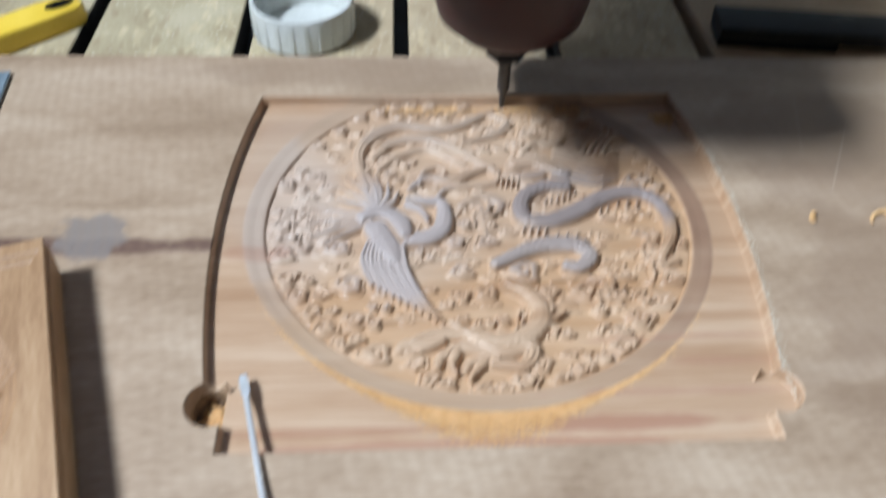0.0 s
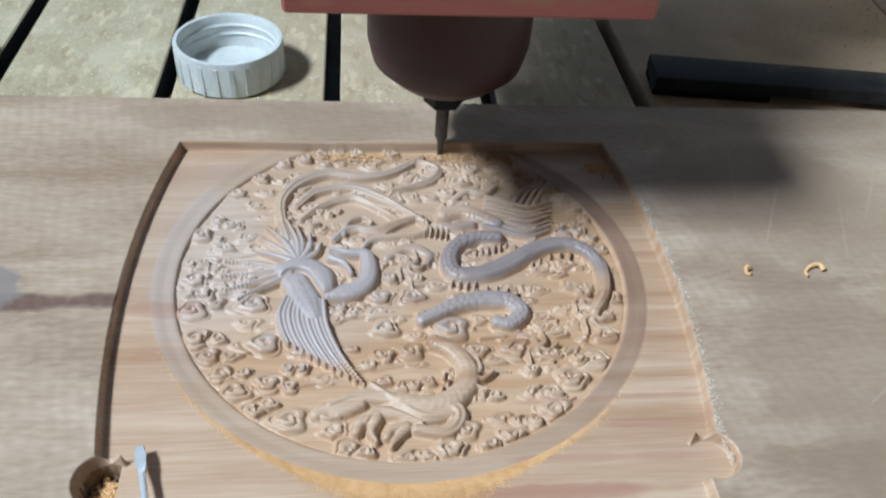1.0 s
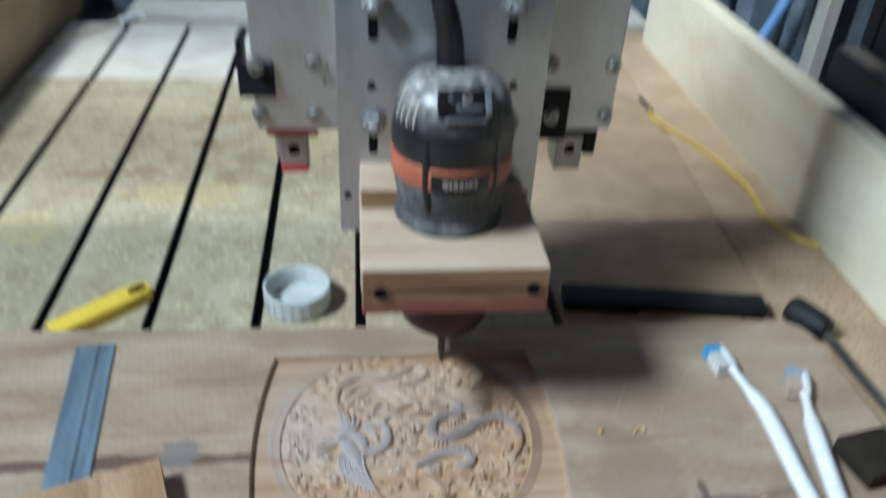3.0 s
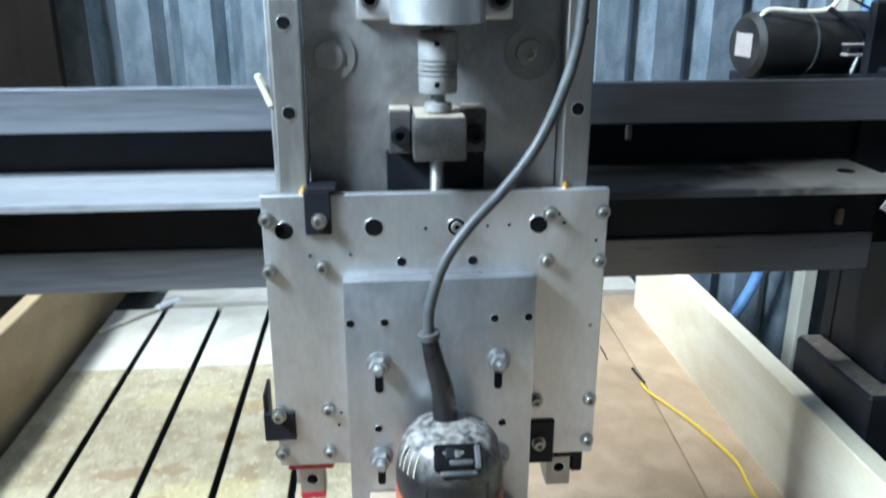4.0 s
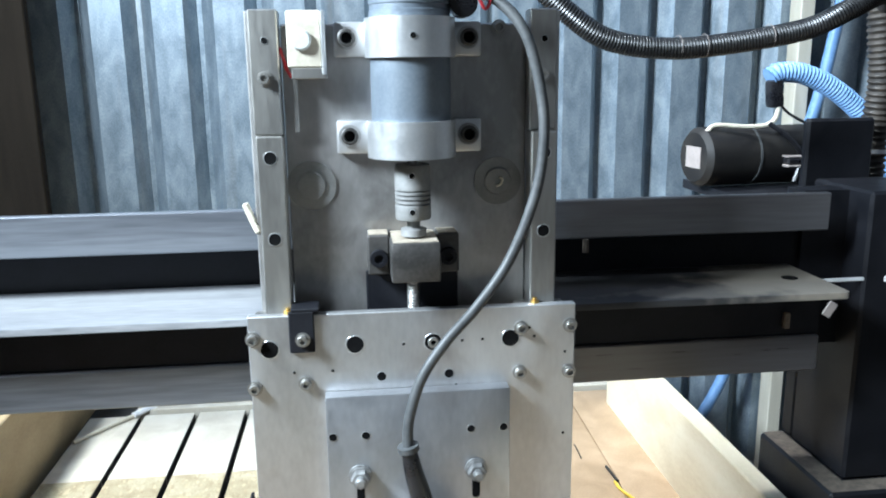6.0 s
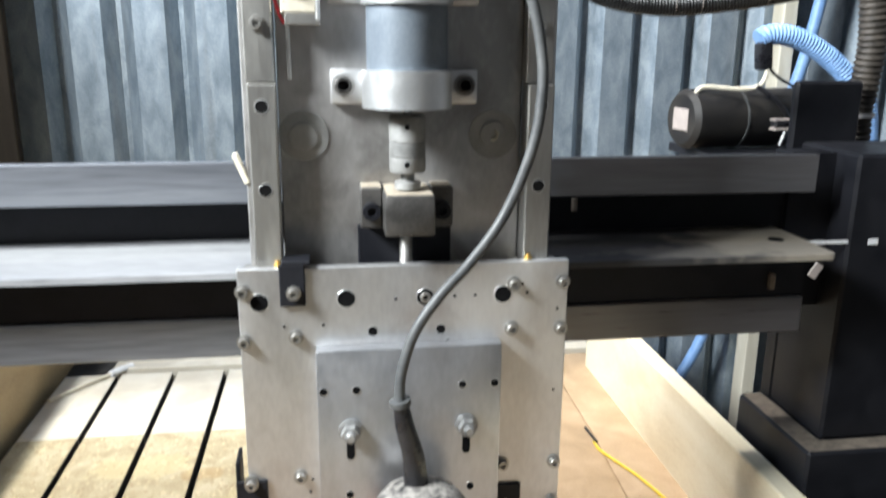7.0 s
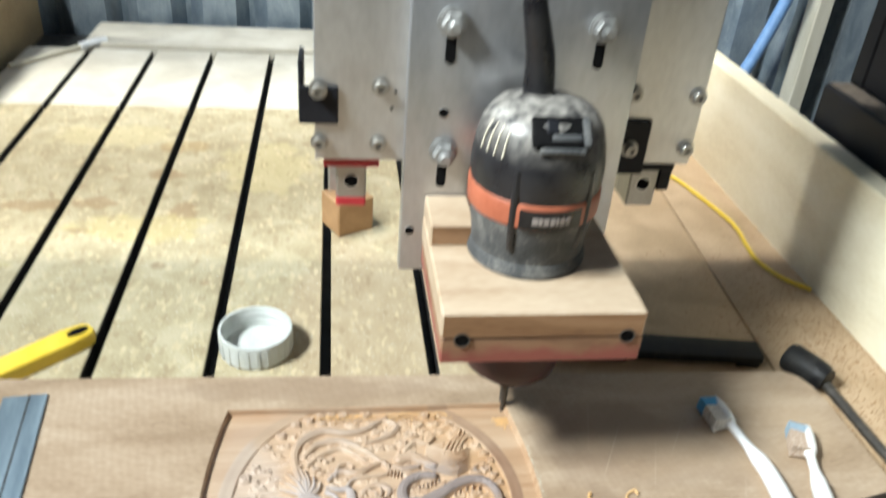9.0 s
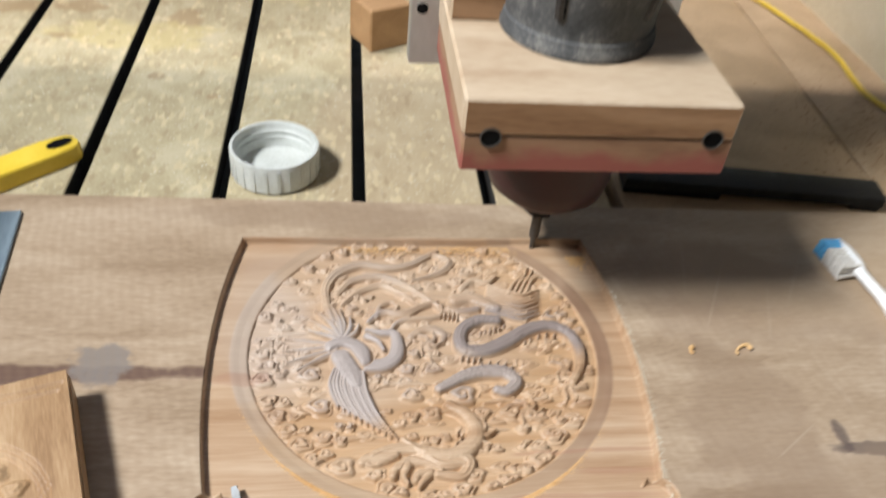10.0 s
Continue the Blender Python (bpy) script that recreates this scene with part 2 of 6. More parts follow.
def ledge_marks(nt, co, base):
    """The carriage's shade painted black towards the drive motor, with tan dust lying on its end."""
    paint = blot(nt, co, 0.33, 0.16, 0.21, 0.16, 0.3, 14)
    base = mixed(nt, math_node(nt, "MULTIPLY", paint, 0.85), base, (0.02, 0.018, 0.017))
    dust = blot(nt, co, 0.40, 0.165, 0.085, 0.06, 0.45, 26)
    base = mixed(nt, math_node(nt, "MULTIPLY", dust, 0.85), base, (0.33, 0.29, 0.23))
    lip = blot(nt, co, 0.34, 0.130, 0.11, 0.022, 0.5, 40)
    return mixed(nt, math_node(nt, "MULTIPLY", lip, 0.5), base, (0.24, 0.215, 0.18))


def router_marks(nt, co, base):
    """Pale sawdust settled in speckles on the crown."""
    sep = nt.nodes.new("ShaderNodeSeparateXYZ")
    nt.links.new(co.outputs["Object"], sep.inputs[0])
    high = math_node(nt, "MULTIPLY_ADD", sep.outputs["Z"], 45.0, -10.0, clamp=True)
    ns = nt.nodes.new("ShaderNodeTexNoise")
    ns.inputs["Scale"].default_value, ns.inputs["Detail"].default_value = 160, 6
    nt.links.new(co.outputs["Object"], ns.inputs["Vector"])
    speck = math_node(nt, "MULTIPLY_ADD", ns.outputs["Fac"], 3.2, -1.0, clamp=True)
    return mixed(nt, math_node(nt, "MULTIPLY", high, math_node(nt, "MULTIPLY", speck, 0.9)), base, (0.33, 0.31, 0.28))


def red_marks(nt, co, base):
    """Red paint soaked unevenly into brown wood, thickest low down."""
    sep = nt.nodes.new("ShaderNodeSeparateXYZ")
    nt.links.new(co.outputs["Object"], sep.inputs[0])
    ns = nt.nodes.new("ShaderNodeTexNoise")
    ns.inputs["Scale"].default_value, ns.inputs["Detail"].default_value = 45, 5
    nt.links.new(co.outputs["Object"], ns.inputs["Vector"])
    low = math_node(nt, "MULTIPLY_ADD", sep.outputs["Z"], -130.0, 16.7)
    soak = math_node(nt, "ADD", low, math_node(nt, "MULTIPLY_ADD", ns.outputs["Fac"], 3.2, -1.5), clamp=True)
    base = mixed(nt, math_node(nt, "MULTIPLY", soak, 0.72), base, (0.26, 0.05, 0.05))
    seam = math_node(nt, "MULTIPLY_ADD", sep.outputs["Z"], 900.0, -119.6, clamp=True)
    return mixed(nt, math_node(nt, "MULTIPLY", seam, 0.7), base, (0.09, 0.04, 0.028))


def plate_marks(nt, co, base):
    """Greyish smears and handling stains on bright aluminium."""
    for scale, gain, fac, tone in ((9, 4.0, 0.35, (0.36, 0.37, 0.39)), (24, 5.0, 0.22, (0.34, 0.29, 0.255))):
        ns = nt.nodes.new("ShaderNodeTexNoise")
        ns.inputs["Scale"].default_value, ns.inputs["Detail"].default_value, ns.inputs["Distortion"].default_value = scale, 5, 0.9
        nt.links.new(co.outputs["Object"], ns.inputs["Vector"])
        base = mixed(nt, math_node(nt, "MULTIPLY", math_node(nt, "MULTIPLY_ADD", ns.outputs["Fac"], gain, -0.52 * gain, clamp=True), fac), base, tone)
    return base


M_BOARD = material("board_wood", [(0.265, 0.185, 0.118), (0.36, 0.265, 0.18), (0.445, 0.345, 0.248)], 18, (0.45, 0.65), 0, 0.15, (0.6, 2.0, 1), 260, 0.55, board_marks)
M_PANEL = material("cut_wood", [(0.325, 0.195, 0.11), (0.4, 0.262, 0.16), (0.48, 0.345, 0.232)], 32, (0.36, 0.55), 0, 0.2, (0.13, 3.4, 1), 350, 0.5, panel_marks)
M_SMALL = material("small_block_wood", [(0.25, 0.14, 0.065), (0.345, 0.21, 0.105), (0.43, 0.285, 0.16)], 30, (0.5, 0.7), 0, 0.2, (3.0, 0.4, 1), 350)
M_BED = material("chipboard", [(0.325, 0.265, 0.16), (0.41, 0.35, 0.222), (0.48, 0.42, 0.29)], 30, (0.7, 0.9), 0, 0.3, (1, 1, 1), 500, 0.6, bed_marks)
M_BED_FAR = material("pale_chipboard", [(0.5, 0.45, 0.36), (0.6, 0.55, 0.45), (0.67, 0.625, 0.53)], 18, (0.6, 0.8), 0, 0.2, (1, 1, 1), 400, 0.4)
M_SHEET = material("brown_sheet", [(0.33, 0.23, 0.135), (0.4, 0.285, 0.175), (0.46, 0.335, 0.215)], 22, (0.6, 0.85), 0, 0.2, (1, 1, 1), 350, 0.5)
M_PLY = material("plywood", [(0.58, 0.5, 0.345), (0.67, 0.6, 0.44), (0.73, 0.67, 0.52)], 9, (0.5, 0.7), 0, 0.12, (3, 0.6, 1.5), 220, 0.35)
M_PLY_OLD = material("brown_plywood", [(0.3, 0.205, 0.1), (0.4, 0.295, 0.16), (0.47, 0.36, 0.21)], 9, (0.5, 0.7), 0, 0.12, (3, 0.6, 1.5), 220, 0.35)
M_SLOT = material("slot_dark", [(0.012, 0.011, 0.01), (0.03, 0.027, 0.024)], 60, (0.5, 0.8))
def grime(nt, co, base):
    ns = nt.nodes.new("ShaderNodeTexNoise")
    ns.inputs["Scale"].default_value, ns.inputs["Detail"].default_value, ns.inputs["Distortion"].default_value = 17, 5, 1.2
    nt.links.new(co.outputs["Object"], ns.inputs["Vector"])
    smear = math_node(nt, "MULTIPLY_ADD", ns.outputs["Fac"], 4.0, -2.0, clamp=True)
    base = mixed(nt, math_node(nt, "MULTIPLY", smear, 0.55), base, (0.16, 0.135, 0.125))
    return base


M_COUPLING = material("matt_aluminium", [(0.2, 0.2, 0.195), (0.3, 0.3, 0.29)], 40, (0.55, 0.7), 0.5, 0.05)
M_DARKSTEEL = material("dark_steel", [(0.06, 0.058, 0.055), (0.11, 0.105, 0.1)], 40, (0.4, 0.55), 0.6, 0.08)
M_ALU = material("aluminium_plate", [(0.52, 0.52, 0.525), (0.62, 0.62, 0.62), (0.69, 0.69, 0.685)], 14, (0.34, 0.5), 0.85, 0.05, (1, 1, 0.4), 260, 0.35, plate_marks)
M_ALU_DARK = material("grey_aluminium", [(0.4, 0.41, 0.43), (0.48, 0.49, 0.51), (0.56, 0.57, 0.59)], 14, (0.3, 0.46), 0.85, 0.05, (1, 1, 0.4), 260, 0.35, plate_marks)
M_ALU_DULL = material("dull_aluminium", [(0.34, 0.335, 0.32), (0.45, 0.44, 0.425), (0.53, 0.52, 0.51)], 16, (0.28, 0.44), 0.8, 0.06, (1, 1, 0.5), 260, 0.4, grime)
M_RAIL = material("rail_steel", [(0.34, 0.33, 0.31), (0.45, 0.44, 0.41)], 20, (0.35, 0.5), 0.9, 0.04, (1, 1, 0.2), 300)
M_CLAMP = material("bright_aluminium", [(0.66, 0.67, 0.67), (0.76, 0.77, 0.77)], 20, (0.3, 0.42), 0.85, 0.04)
M_BOLT = material("zinc_bolt", [(0.36, 0.355, 0.34), (0.56, 0.55, 0.52)], 150, (0.34, 0.5), 0.85, 0.1)
M_NUT = material("grey_nut", [(0.26, 0.26, 0.255), (0.4, 0.4, 0.39)], 150, (0.4, 0.55), 0.6, 0.1)
M_BRASS = material("brass", [(0.45, 0.3, 0.09), (0.6, 0.42, 0.14)], 150, (0.3, 0.5), 0.95, 0.1)
# near-black that stands in for the shade inside holes and openings
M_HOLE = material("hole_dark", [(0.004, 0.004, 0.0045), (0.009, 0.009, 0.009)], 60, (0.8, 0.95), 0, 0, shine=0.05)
M_BLACK = material("black_paint", [(0.0075, 0.008, 0.0105), (0.015, 0.0155, 0.019)], 25, (0.4, 0.6), 0, 0.08, shine=0.2)
M_POST = material("dusty_black_paint", [(0.008, 0.008, 0.009), (0.022, 0.020, 0.018)], 22, (0.45, 0.65), 0, 0.08, shine=0.25)
M_BEAM = material("beam_steel", [(0.1, 0.106, 0.12), (0.16, 0.169, 0.19), (0.26, 0.274, 0.3)], 4, (0.26, 0.42), 0.5, 0.03, (0.3, 5, 5), 60, 0.35, beam_marks)
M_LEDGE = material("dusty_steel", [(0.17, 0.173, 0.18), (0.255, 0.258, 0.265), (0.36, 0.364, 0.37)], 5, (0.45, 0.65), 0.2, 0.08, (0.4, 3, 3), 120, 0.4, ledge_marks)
M_PLASTIC = material("black_plastic", [(0.006, 0.006, 0.008), (0.016, 0.016, 0.018)], 60, (0.22, 0.42), 0, 0.1, fine=700)
M_DUSTY = material("dusty_plastic", [(0.022, 0.025, 0.028), (0.06, 0.062, 0.064), (0.16, 0.155, 0.145)], 55, (0.55, 0.85), 0, 0.15, fine=600)
M_ORANGE = material("orange_plastic", [(0.3, 0.085, 0.045), (0.4, 0.125, 0.068)], 60, (0.35, 0.5), 0, 0.05)
M_MAROON = material("maroon_paint", [(0.026, 0.007, 0.008), (0.048, 0.014, 0.014)], 40, (0.4, 0.6), 0, 0.1)
M_RED = material("red_paint", [(0.2, 0.105, 0.06), (0.27, 0.155, 0.09), (0.32, 0.19, 0.115)], 20, (0.5, 0.7), 0, 0.15, (0.4, 2, 3), 250, 0.5, red_marks)
M_CAPRED = material("red_plastic", [(0.4, 0.02, 0.03), (0.5, 0.04, 0.05)], 60, (0.4, 0.5), 0, 0.05)
M_BLOCK = material("clamp_wood", [(0.35, 0.25, 0.165), (0.43, 0.33, 0.23), (0.5, 0.4, 0.295)], 16, (0.5, 0.7), 0, 0.2, (0.5, 2.5, 2.5), 250, 0.5)
# orange-brown grain of the clamp block's front, darkened for its shade
M_BLOCK_FRONT = material("block_front_wood", [(0.17, 0.085, 0.04), (0.27, 0.15, 0.075), (0.35, 0.21, 0.115)], 20, (0.5, 0.7), 0, 0.25, (0.4, 2, 4), 300, 0.5)
M_CUBE = material("cube_wood", [(0.36, 0.2, 0.09), (0.46, 0.28, 0.14)], 30, (0.5, 0.7), 0, 0.15, (0.4, 2, 2), 250)
M_GREY = material("grey_cable", [(0.045, 0.048, 0.05), (0.08, 0.083, 0.083)], 60, (0.45, 0.6), 0, 0.05)
M_MOTOR = material("grey_motor", [(0.1, 0.12, 0.145), (0.15, 0.175, 0.2)], 30, (0.4, 0.5), 0.2, 0.05)
M_CAP = material("milky_plastic", [(0.6, 0.62, 0.585), (0.77, 0.795, 0.775)], 45, (0.3, 0.45), 0, 0.08)
M_CAP.node_tree.nodes["Principled BSDF"].inputs["Transmission Weight"].default_value = 0.2
M_YELLOW = material("yellow_plastic", [(0.72, 0.5, 0.04), (0.8, 0.58, 0.07)], 50, (0.35, 0.5), 0, 0.05)
M_WHITE = material("white_plastic", [(0.74, 0.75, 0.76), (0.82, 0.83, 0.84)], 60, (0.25, 0.4), 0, 0.04)
M_BRISTLE = material("white_bristle", [(0.5, 0.47, 0.42), (0.75, 0.73, 0.7)], 200, (0.7, 0.9), 0, 0.4, (3, 3, 0.3), 900)
M_BLUE = material("blue_bristle", [(0.05, 0.25, 0.5), (0.1, 0.38, 0.65)], 200, (0.6, 0.8), 0, 0.3)
M_GRUBBY = material("grubby_bristle", [(0.3, 0.19, 0.11), (0.6, 0.5, 0.42)], 260, (0.7, 0.9), 0, 0.4, (3, 3, 1), 900)
M_DULLBLUE = material("dull_blue_bristle", [(0.2, 0.27, 0.33), (0.32, 0.42, 0.5)], 200, (0.6, 0.8), 0, 0.3)
M_RULE = material("blued_steel", [(0.19, 0.255, 0.31), (0.29, 0.37, 0.43)], 30, (0.35, 0.5), 0.6, 0.08, (4, 0.4, 1), 300)
M_CHROME = material("chrome", [(0.74, 0.76, 0.77), (0.84, 0.86, 0.87)], 60, (0.18, 0.3), 0.55, 0.03)
M_DUST = material("sawdust", [(0.56, 0.34, 0.14), (0.68, 0.45, 0.22)], 200, (0.8, 0.9), 0, 0.3)
M_GALV = material("galvanised_sheet", [(0.18, 0.225, 0.265), (0.25, 0.3, 0.345), (0.335, 0.385, 0.425)], 34, (0.36, 0.52), 0.4, 0.06, (1.3, 1.3, 0.55), 420, 0.75, steel_marks)
M_DARKWOOD = material("dark_timber", [(0.018, 0.014, 0.010), (0.034, 0.027, 0.020)], 8, (0.8, 0.95), 0, 0.2, (4, 4, 0.4), shine=0.1)
M_CREAM = material("cream_timber", [(0.5, 0.46, 0.36), (0.62, 0.58, 0.48)], 12, (0.6, 0.8), 0, 0.15, (4, 4, 0.5))
M_HOSE = material("black_hose", [(0.006, 0.006, 0.007), (0.015, 0.015, 0.015)], 80, (0.3, 0.45), 0, 0.1, shine=0.45)
M_CONDUIT = material("dusty_black_hose", [(0.02, 0.018, 0.016), (0.06, 0.05, 0.04)], 60, (0.4, 0.6), 0, 0.1)
M_BARE = material("scaled_black_steel", [(0.006, 0.006, 0.007), (0.014, 0.0135, 0.013), (0.032, 0.03, 0.027)], 70, (0.45, 0.75), 0, 0.35, shine=0.3)
M_GRIT = material("tan_grit", [(0.09, 0.075, 0.06), (0.2, 0.165, 0.13)], 90, (0.7, 0.9), 0, 0.3)
M_TANDUST = material("tan_dust", [(0.24, 0.2, 0.15), (0.42, 0.37, 0.29)], 120, (0.7, 0.9), 0, 0.3)
M_ROUTER = material("router_plastic", [(0.008, 0.008, 0.01), (0.02, 0.02, 0.023)], 60, (0.25, 0.45), 0, 0.1, fine=700, marks=router_marks)
M_BLUEHOSE = material("blue_hose", [(0.15, 0.28, 0.52), (0.22, 0.37, 0.62)], 60, (0.4, 0.55), 0, 0.05)
M_SWITCH = material("switch_plastic", [(0.42, 0.38, 0.3), (0.56, 0.52, 0.43)], 60, (0.45, 0.6), 0, 0.08)
M_BORE = material("dark_bore", [(0.1, 0.06, 0.035), (0.28, 0.18, 0.1)], 120, (0.7, 0.9), 0, 0.3)
M_EARTH = material("earth_floor", [(0.12, 0.1, 0.08), (0.2, 0.17, 0.13)], 6, (0.8, 0.95), 0, 0.3, fine=60)
M_ROOF = material("roof_sheet", [(0.09, 0.09, 0.095), (0.14, 0.14, 0.145)], 6, (0.6, 0.8), 0.1, 0.1)
M_LABEL = material("label_grey", [(0.24, 0.21, 0.195), (0.32, 0.28, 0.26)], 80, (0.4, 0.6))


# ---- building helpers ----
def thing(name, label, category, group="", kind="", at=(0, 0, 0)):
    ob = new(name)
    ob.empty_display_size = 0.05
    ob.location = at
    return tagged(ob, label, category, group, kind)


def finish(bm, name, smooth=True):
    me = bpy.data.meshes.new(name)
    bmesh.ops.recalc_face_normals(bm, faces=bm.faces)
    bm.to_mesh(me)
    bm.free()
    if smooth:
        for p in me.polygons:
            p.use_smooth = True
        me.set_sharp_from_angle(angle=radians(35))
    return me


def part(name, bm, mat, parent=None, label="", smooth=True):
    me = finish(bm, name, smooth) if isinstance(bm, bmesh.types.BMesh) else bm
    if not me.materials:
        for m in mat if isinstance(mat, (list, tuple)) else [mat]:
            me.materials.append(m)
    ob = new(name, me)
    if parent:
        ob.parent = parent
    return tagged(ob, label)


def box(x0, x1, y0, y1, z0, z1, bevel=0.0, bm=None, segments=1):
    fresh = bmesh.new()
    m = Matrix.Translation(((x0 + x1) / 2, (y0 + y1) / 2, (z0 + z1) / 2)) @ Matrix.Diagonal((x1 - x0, y1 - y0, z1 - z0, 1))
    bmesh.ops.create_cube(fresh, size=1, matrix=m)
    if bevel:
        bmesh.ops.bevel(fresh, geom=fresh.edges[:], offset=bevel, segments=segments, affect="EDGES", profile=0.5)
    return join(bm, fresh)


def join(bm, fresh):
    if bm is None:
        return fresh
    me = bpy.data.meshes.new("t")
    fresh.to_mesh(me)
    fresh.free()
    bm.from_mesh(me)
    bpy.data.meshes.remove(me)
    return bm


def moved(bm, m):
    bmesh.ops.transform(bm, matrix=m, verts=bm.verts[:])
    return bm


def lathe(profile, m=None, steps=32, bm=None, closed=False):
    """Turns (radius, height) pairs round the z axis."""
    fresh = bmesh.new()
    rings = []
    for r, h in profile:
        if r < 1e-6:
            rings.append([fresh.verts.new((0, 0, h))])
        else:
            rings.append([fresh.verts.new((r * math.cos(2 * math.pi * i / steps), r * math.sin(2 * math.pi * i / steps), h)) for i in range(steps)])
    for a, b in zip(rings, rings[1:] + (rings[:1] if closed else [])):
        for i in range(steps):
            j = (i + 1) % steps
            quad = [a[i % len(a)], a[j % len(a)], b[j % len(b)], b[i % len(b)]]
            seen = []
            for v in quad:
                if v not in seen:
                    seen.append(v)
            if len(seen) > 2:
                fresh.faces.new(seen)
    if m:
        moved(fresh, m)
    return join(bm, fresh)


def smooth_path(points, per=8):
    p = [Vector(q) for q in points]
    p = [2 * p[0] - p[1], *p, 2 * p[-1] - p[-2]]
    out = []
    for i in range(1, len(p) - 2):
        for k in range(per):
            t = k / per
            a, b, c, d = p[i - 1 : i + 3]
            out.append(0.5 * ((2 * b) + (c - a) * t + (2 * a - 5 * b + 4 * c - d) * t * t + (3 * b - a - 3 * c + d) * t ** 3))
    return out + [p[-2]]


def tube(points, radius, steps=10, per=8, rings=0.0, depth=0.12, bm=None, ends=True):
    """A tube along a smooth path; radius may be a function of 0..1. rings: spacing of the ribs of a ribbed hose."""
    path = smooth_path(points, per)
    if rings:
        length = sum((b - a).length for a, b in zip(path, path[1:]))
        want, fine, acc, k = max(4, int(length / rings * 2)), [], 0.0, 0
        lens = [0]
        for a, b in zip(path, path[1:]):
            lens.append(lens[-1] + (b - a).length)
        for i in range(want + 1):
            s = length * i / want
            while k < len(lens) - 2 and lens[k + 1] < s:
                k += 1
            u = (s - lens[k]) / max(1e-9, lens[k + 1] - lens[k])
            fine.append(path[k].lerp(path[k + 1], u))
        path = fine
    fresh = bmesh.new()
    up = Vector((0.13, 0.27, 0.95)).normalized()
    loops = []
    for i, q in enumerate(path):
        d = (path[min(i + 1, len(path) - 1)] - path[max(i - 1, 0)]).normalized()
        side = d.cross(up)
        side = side.normalized() if side.length > 1e-4 else d.cross(Vector((1, 0, 0))).normalized()
        up = side.cross(d).normalized()
        r = radius(i / (len(path) - 1)) if callable(radius) else radius
        if rings and i % 2:
            r *= 1 - depth
        loops.append([fresh.verts.new(q + r * (math.cos(2 * math.pi * k / steps) * side + math.sin(2 * math.pi * k / steps) * up)) for k in range(steps)])
    for a, b in zip(loops, loops[1:]):
        for k in range(steps):
            fresh.faces.new((a[k], a[(k + 1) % steps], b[(k + 1) % steps], b[k]))
    if ends:
        fresh.faces.new(loops[0][::-1])
        fresh.faces.new(loops[-1])
    return join(bm, fresh)


def prism(outline, z0, z1, bevel=0.0, bm=None):
    """An upright solid over a closed outline of (x, y)."""
    fresh = bmesh.new()
    low = [fresh.verts.new((x, y, z0)) for x, y in outline]
    high = [fresh.verts.new((x, y, z1)) for x, y in outline]
    n = len(outline)
    fresh.faces.new(low[::-1])
    top = fresh.faces.new(high)
    for i in range(n):
        fresh.faces.new((low[i], low[(i + 1) % n], high[(i + 1) % n], high[i]))
    if bevel:
        bmesh.ops.bevel(fresh, geom=list(top.edges), offset=bevel, segments=2, affect="EDGES", profile=0.5)
    return join(bm, fresh)


FRONT = Matrix.Rotation(radians(90), 4, "X")  # turns z into -y


def facing(x, y, z):
    """Lays a lathe's axis along -y, towards the front, at a place."""
    return Matrix.Translation((x, y, z)) @ FRONT


# ---- the large structure ----
GROUND = -0.80
ground_mesh = bmesh.new()
bmesh.ops.create_grid(ground_mesh, x_segments=2, y_segments=2, size=60, matrix=Matrix.Translation((0, 0, GROUND)))
tagged(part("ground", ground_mesh, M_EARTH), "trodden brown earth floor round the machine", "ground", kind="structure")


def corrugated(length, height, pitch=0.1048, deep=0.030):
    """A sheet with box ribs, along x, standing on z 0, its face to -y."""
    bm = bmesh.new()
    shape = ((0.0, 0), (0.48, 0), (0.66, 1), (0.74, 1), (0.97, 0))
    xs = []
    for i in range(int(length / pitch)):
        xs += [((i + a) * pitch, b * deep) for a, b in shape]
    rows = [[bm.verts.new((x, y + t, z)) for x, y in xs] for t, z in ((0, 0), (0, height), (0.0012, height), (0.0012, 0))]
    for a, b in zip(rows, rows[1:] + rows[:1]):
        for i in range(len(xs) - 1):
            bm.faces.new((a[i], a[i + 1], b[i + 1], b[i]))
    return bm


wall = part("wall_north", corrugated(3.56, 3.4), M_GALV, smooth=False)
wall.location = (-1.704, 0.96, GROUND)
tagged(wall, "corrugated galvanised steel wall, streaked and weathered", "wall", kind="structure")
# unseen east wall, added dark so that little light bounces back
wall = part("unseen_wall_east", corrugated(3.03, 3.4), M_ROOF, smooth=False)
wall.location, wall.rotation_euler = (1.75, 1.0, GROUND), (0, 0, radians(-90))
tagged(wall, "unseen dark grey corrugated side wall, added to keep bounced light low", "wall", kind="structure")
# unseen roof, added; its north edge sets where the sun patch begins
roof = part("ceiling", box(-1.40, 1.85, -2.1, 0.385, 2.6, 2.63), M_ROOF)
tagged(roof, "unseen grey sheet roof, added to limit sun and sky", "ceiling", kind="structure")
# unseen south wall, added to close off light from the front
front = part("unseen_wall_south", corrugated(3.2, 3.4), M_ROOF, smooth=False)
front.location, front.rotation_euler = (1.80, -2.0, GROUND), (0, 0, radians(180))
tagged(front, "unseen dark grey corrugated front wall, added to cut stray light", "wall", kind="structure")
# unseen west wall, added to block light round the side lamp
west = box(-0.95, -0.865, -2.05, 0.25, GROUND, WINDOW[2])
box(-0.95, -0.865, -2.05, 0.25, WINDOW[3], 2.6, 0, west)
box(-0.95, -0.865, -2.05, WINDOW[0], WINDOW[2], WINDOW[3], 0, west)
box(-0.95, -0.865, WINDOW[1], 0.25, WINDOW[2], WINDOW[3], 0, west)
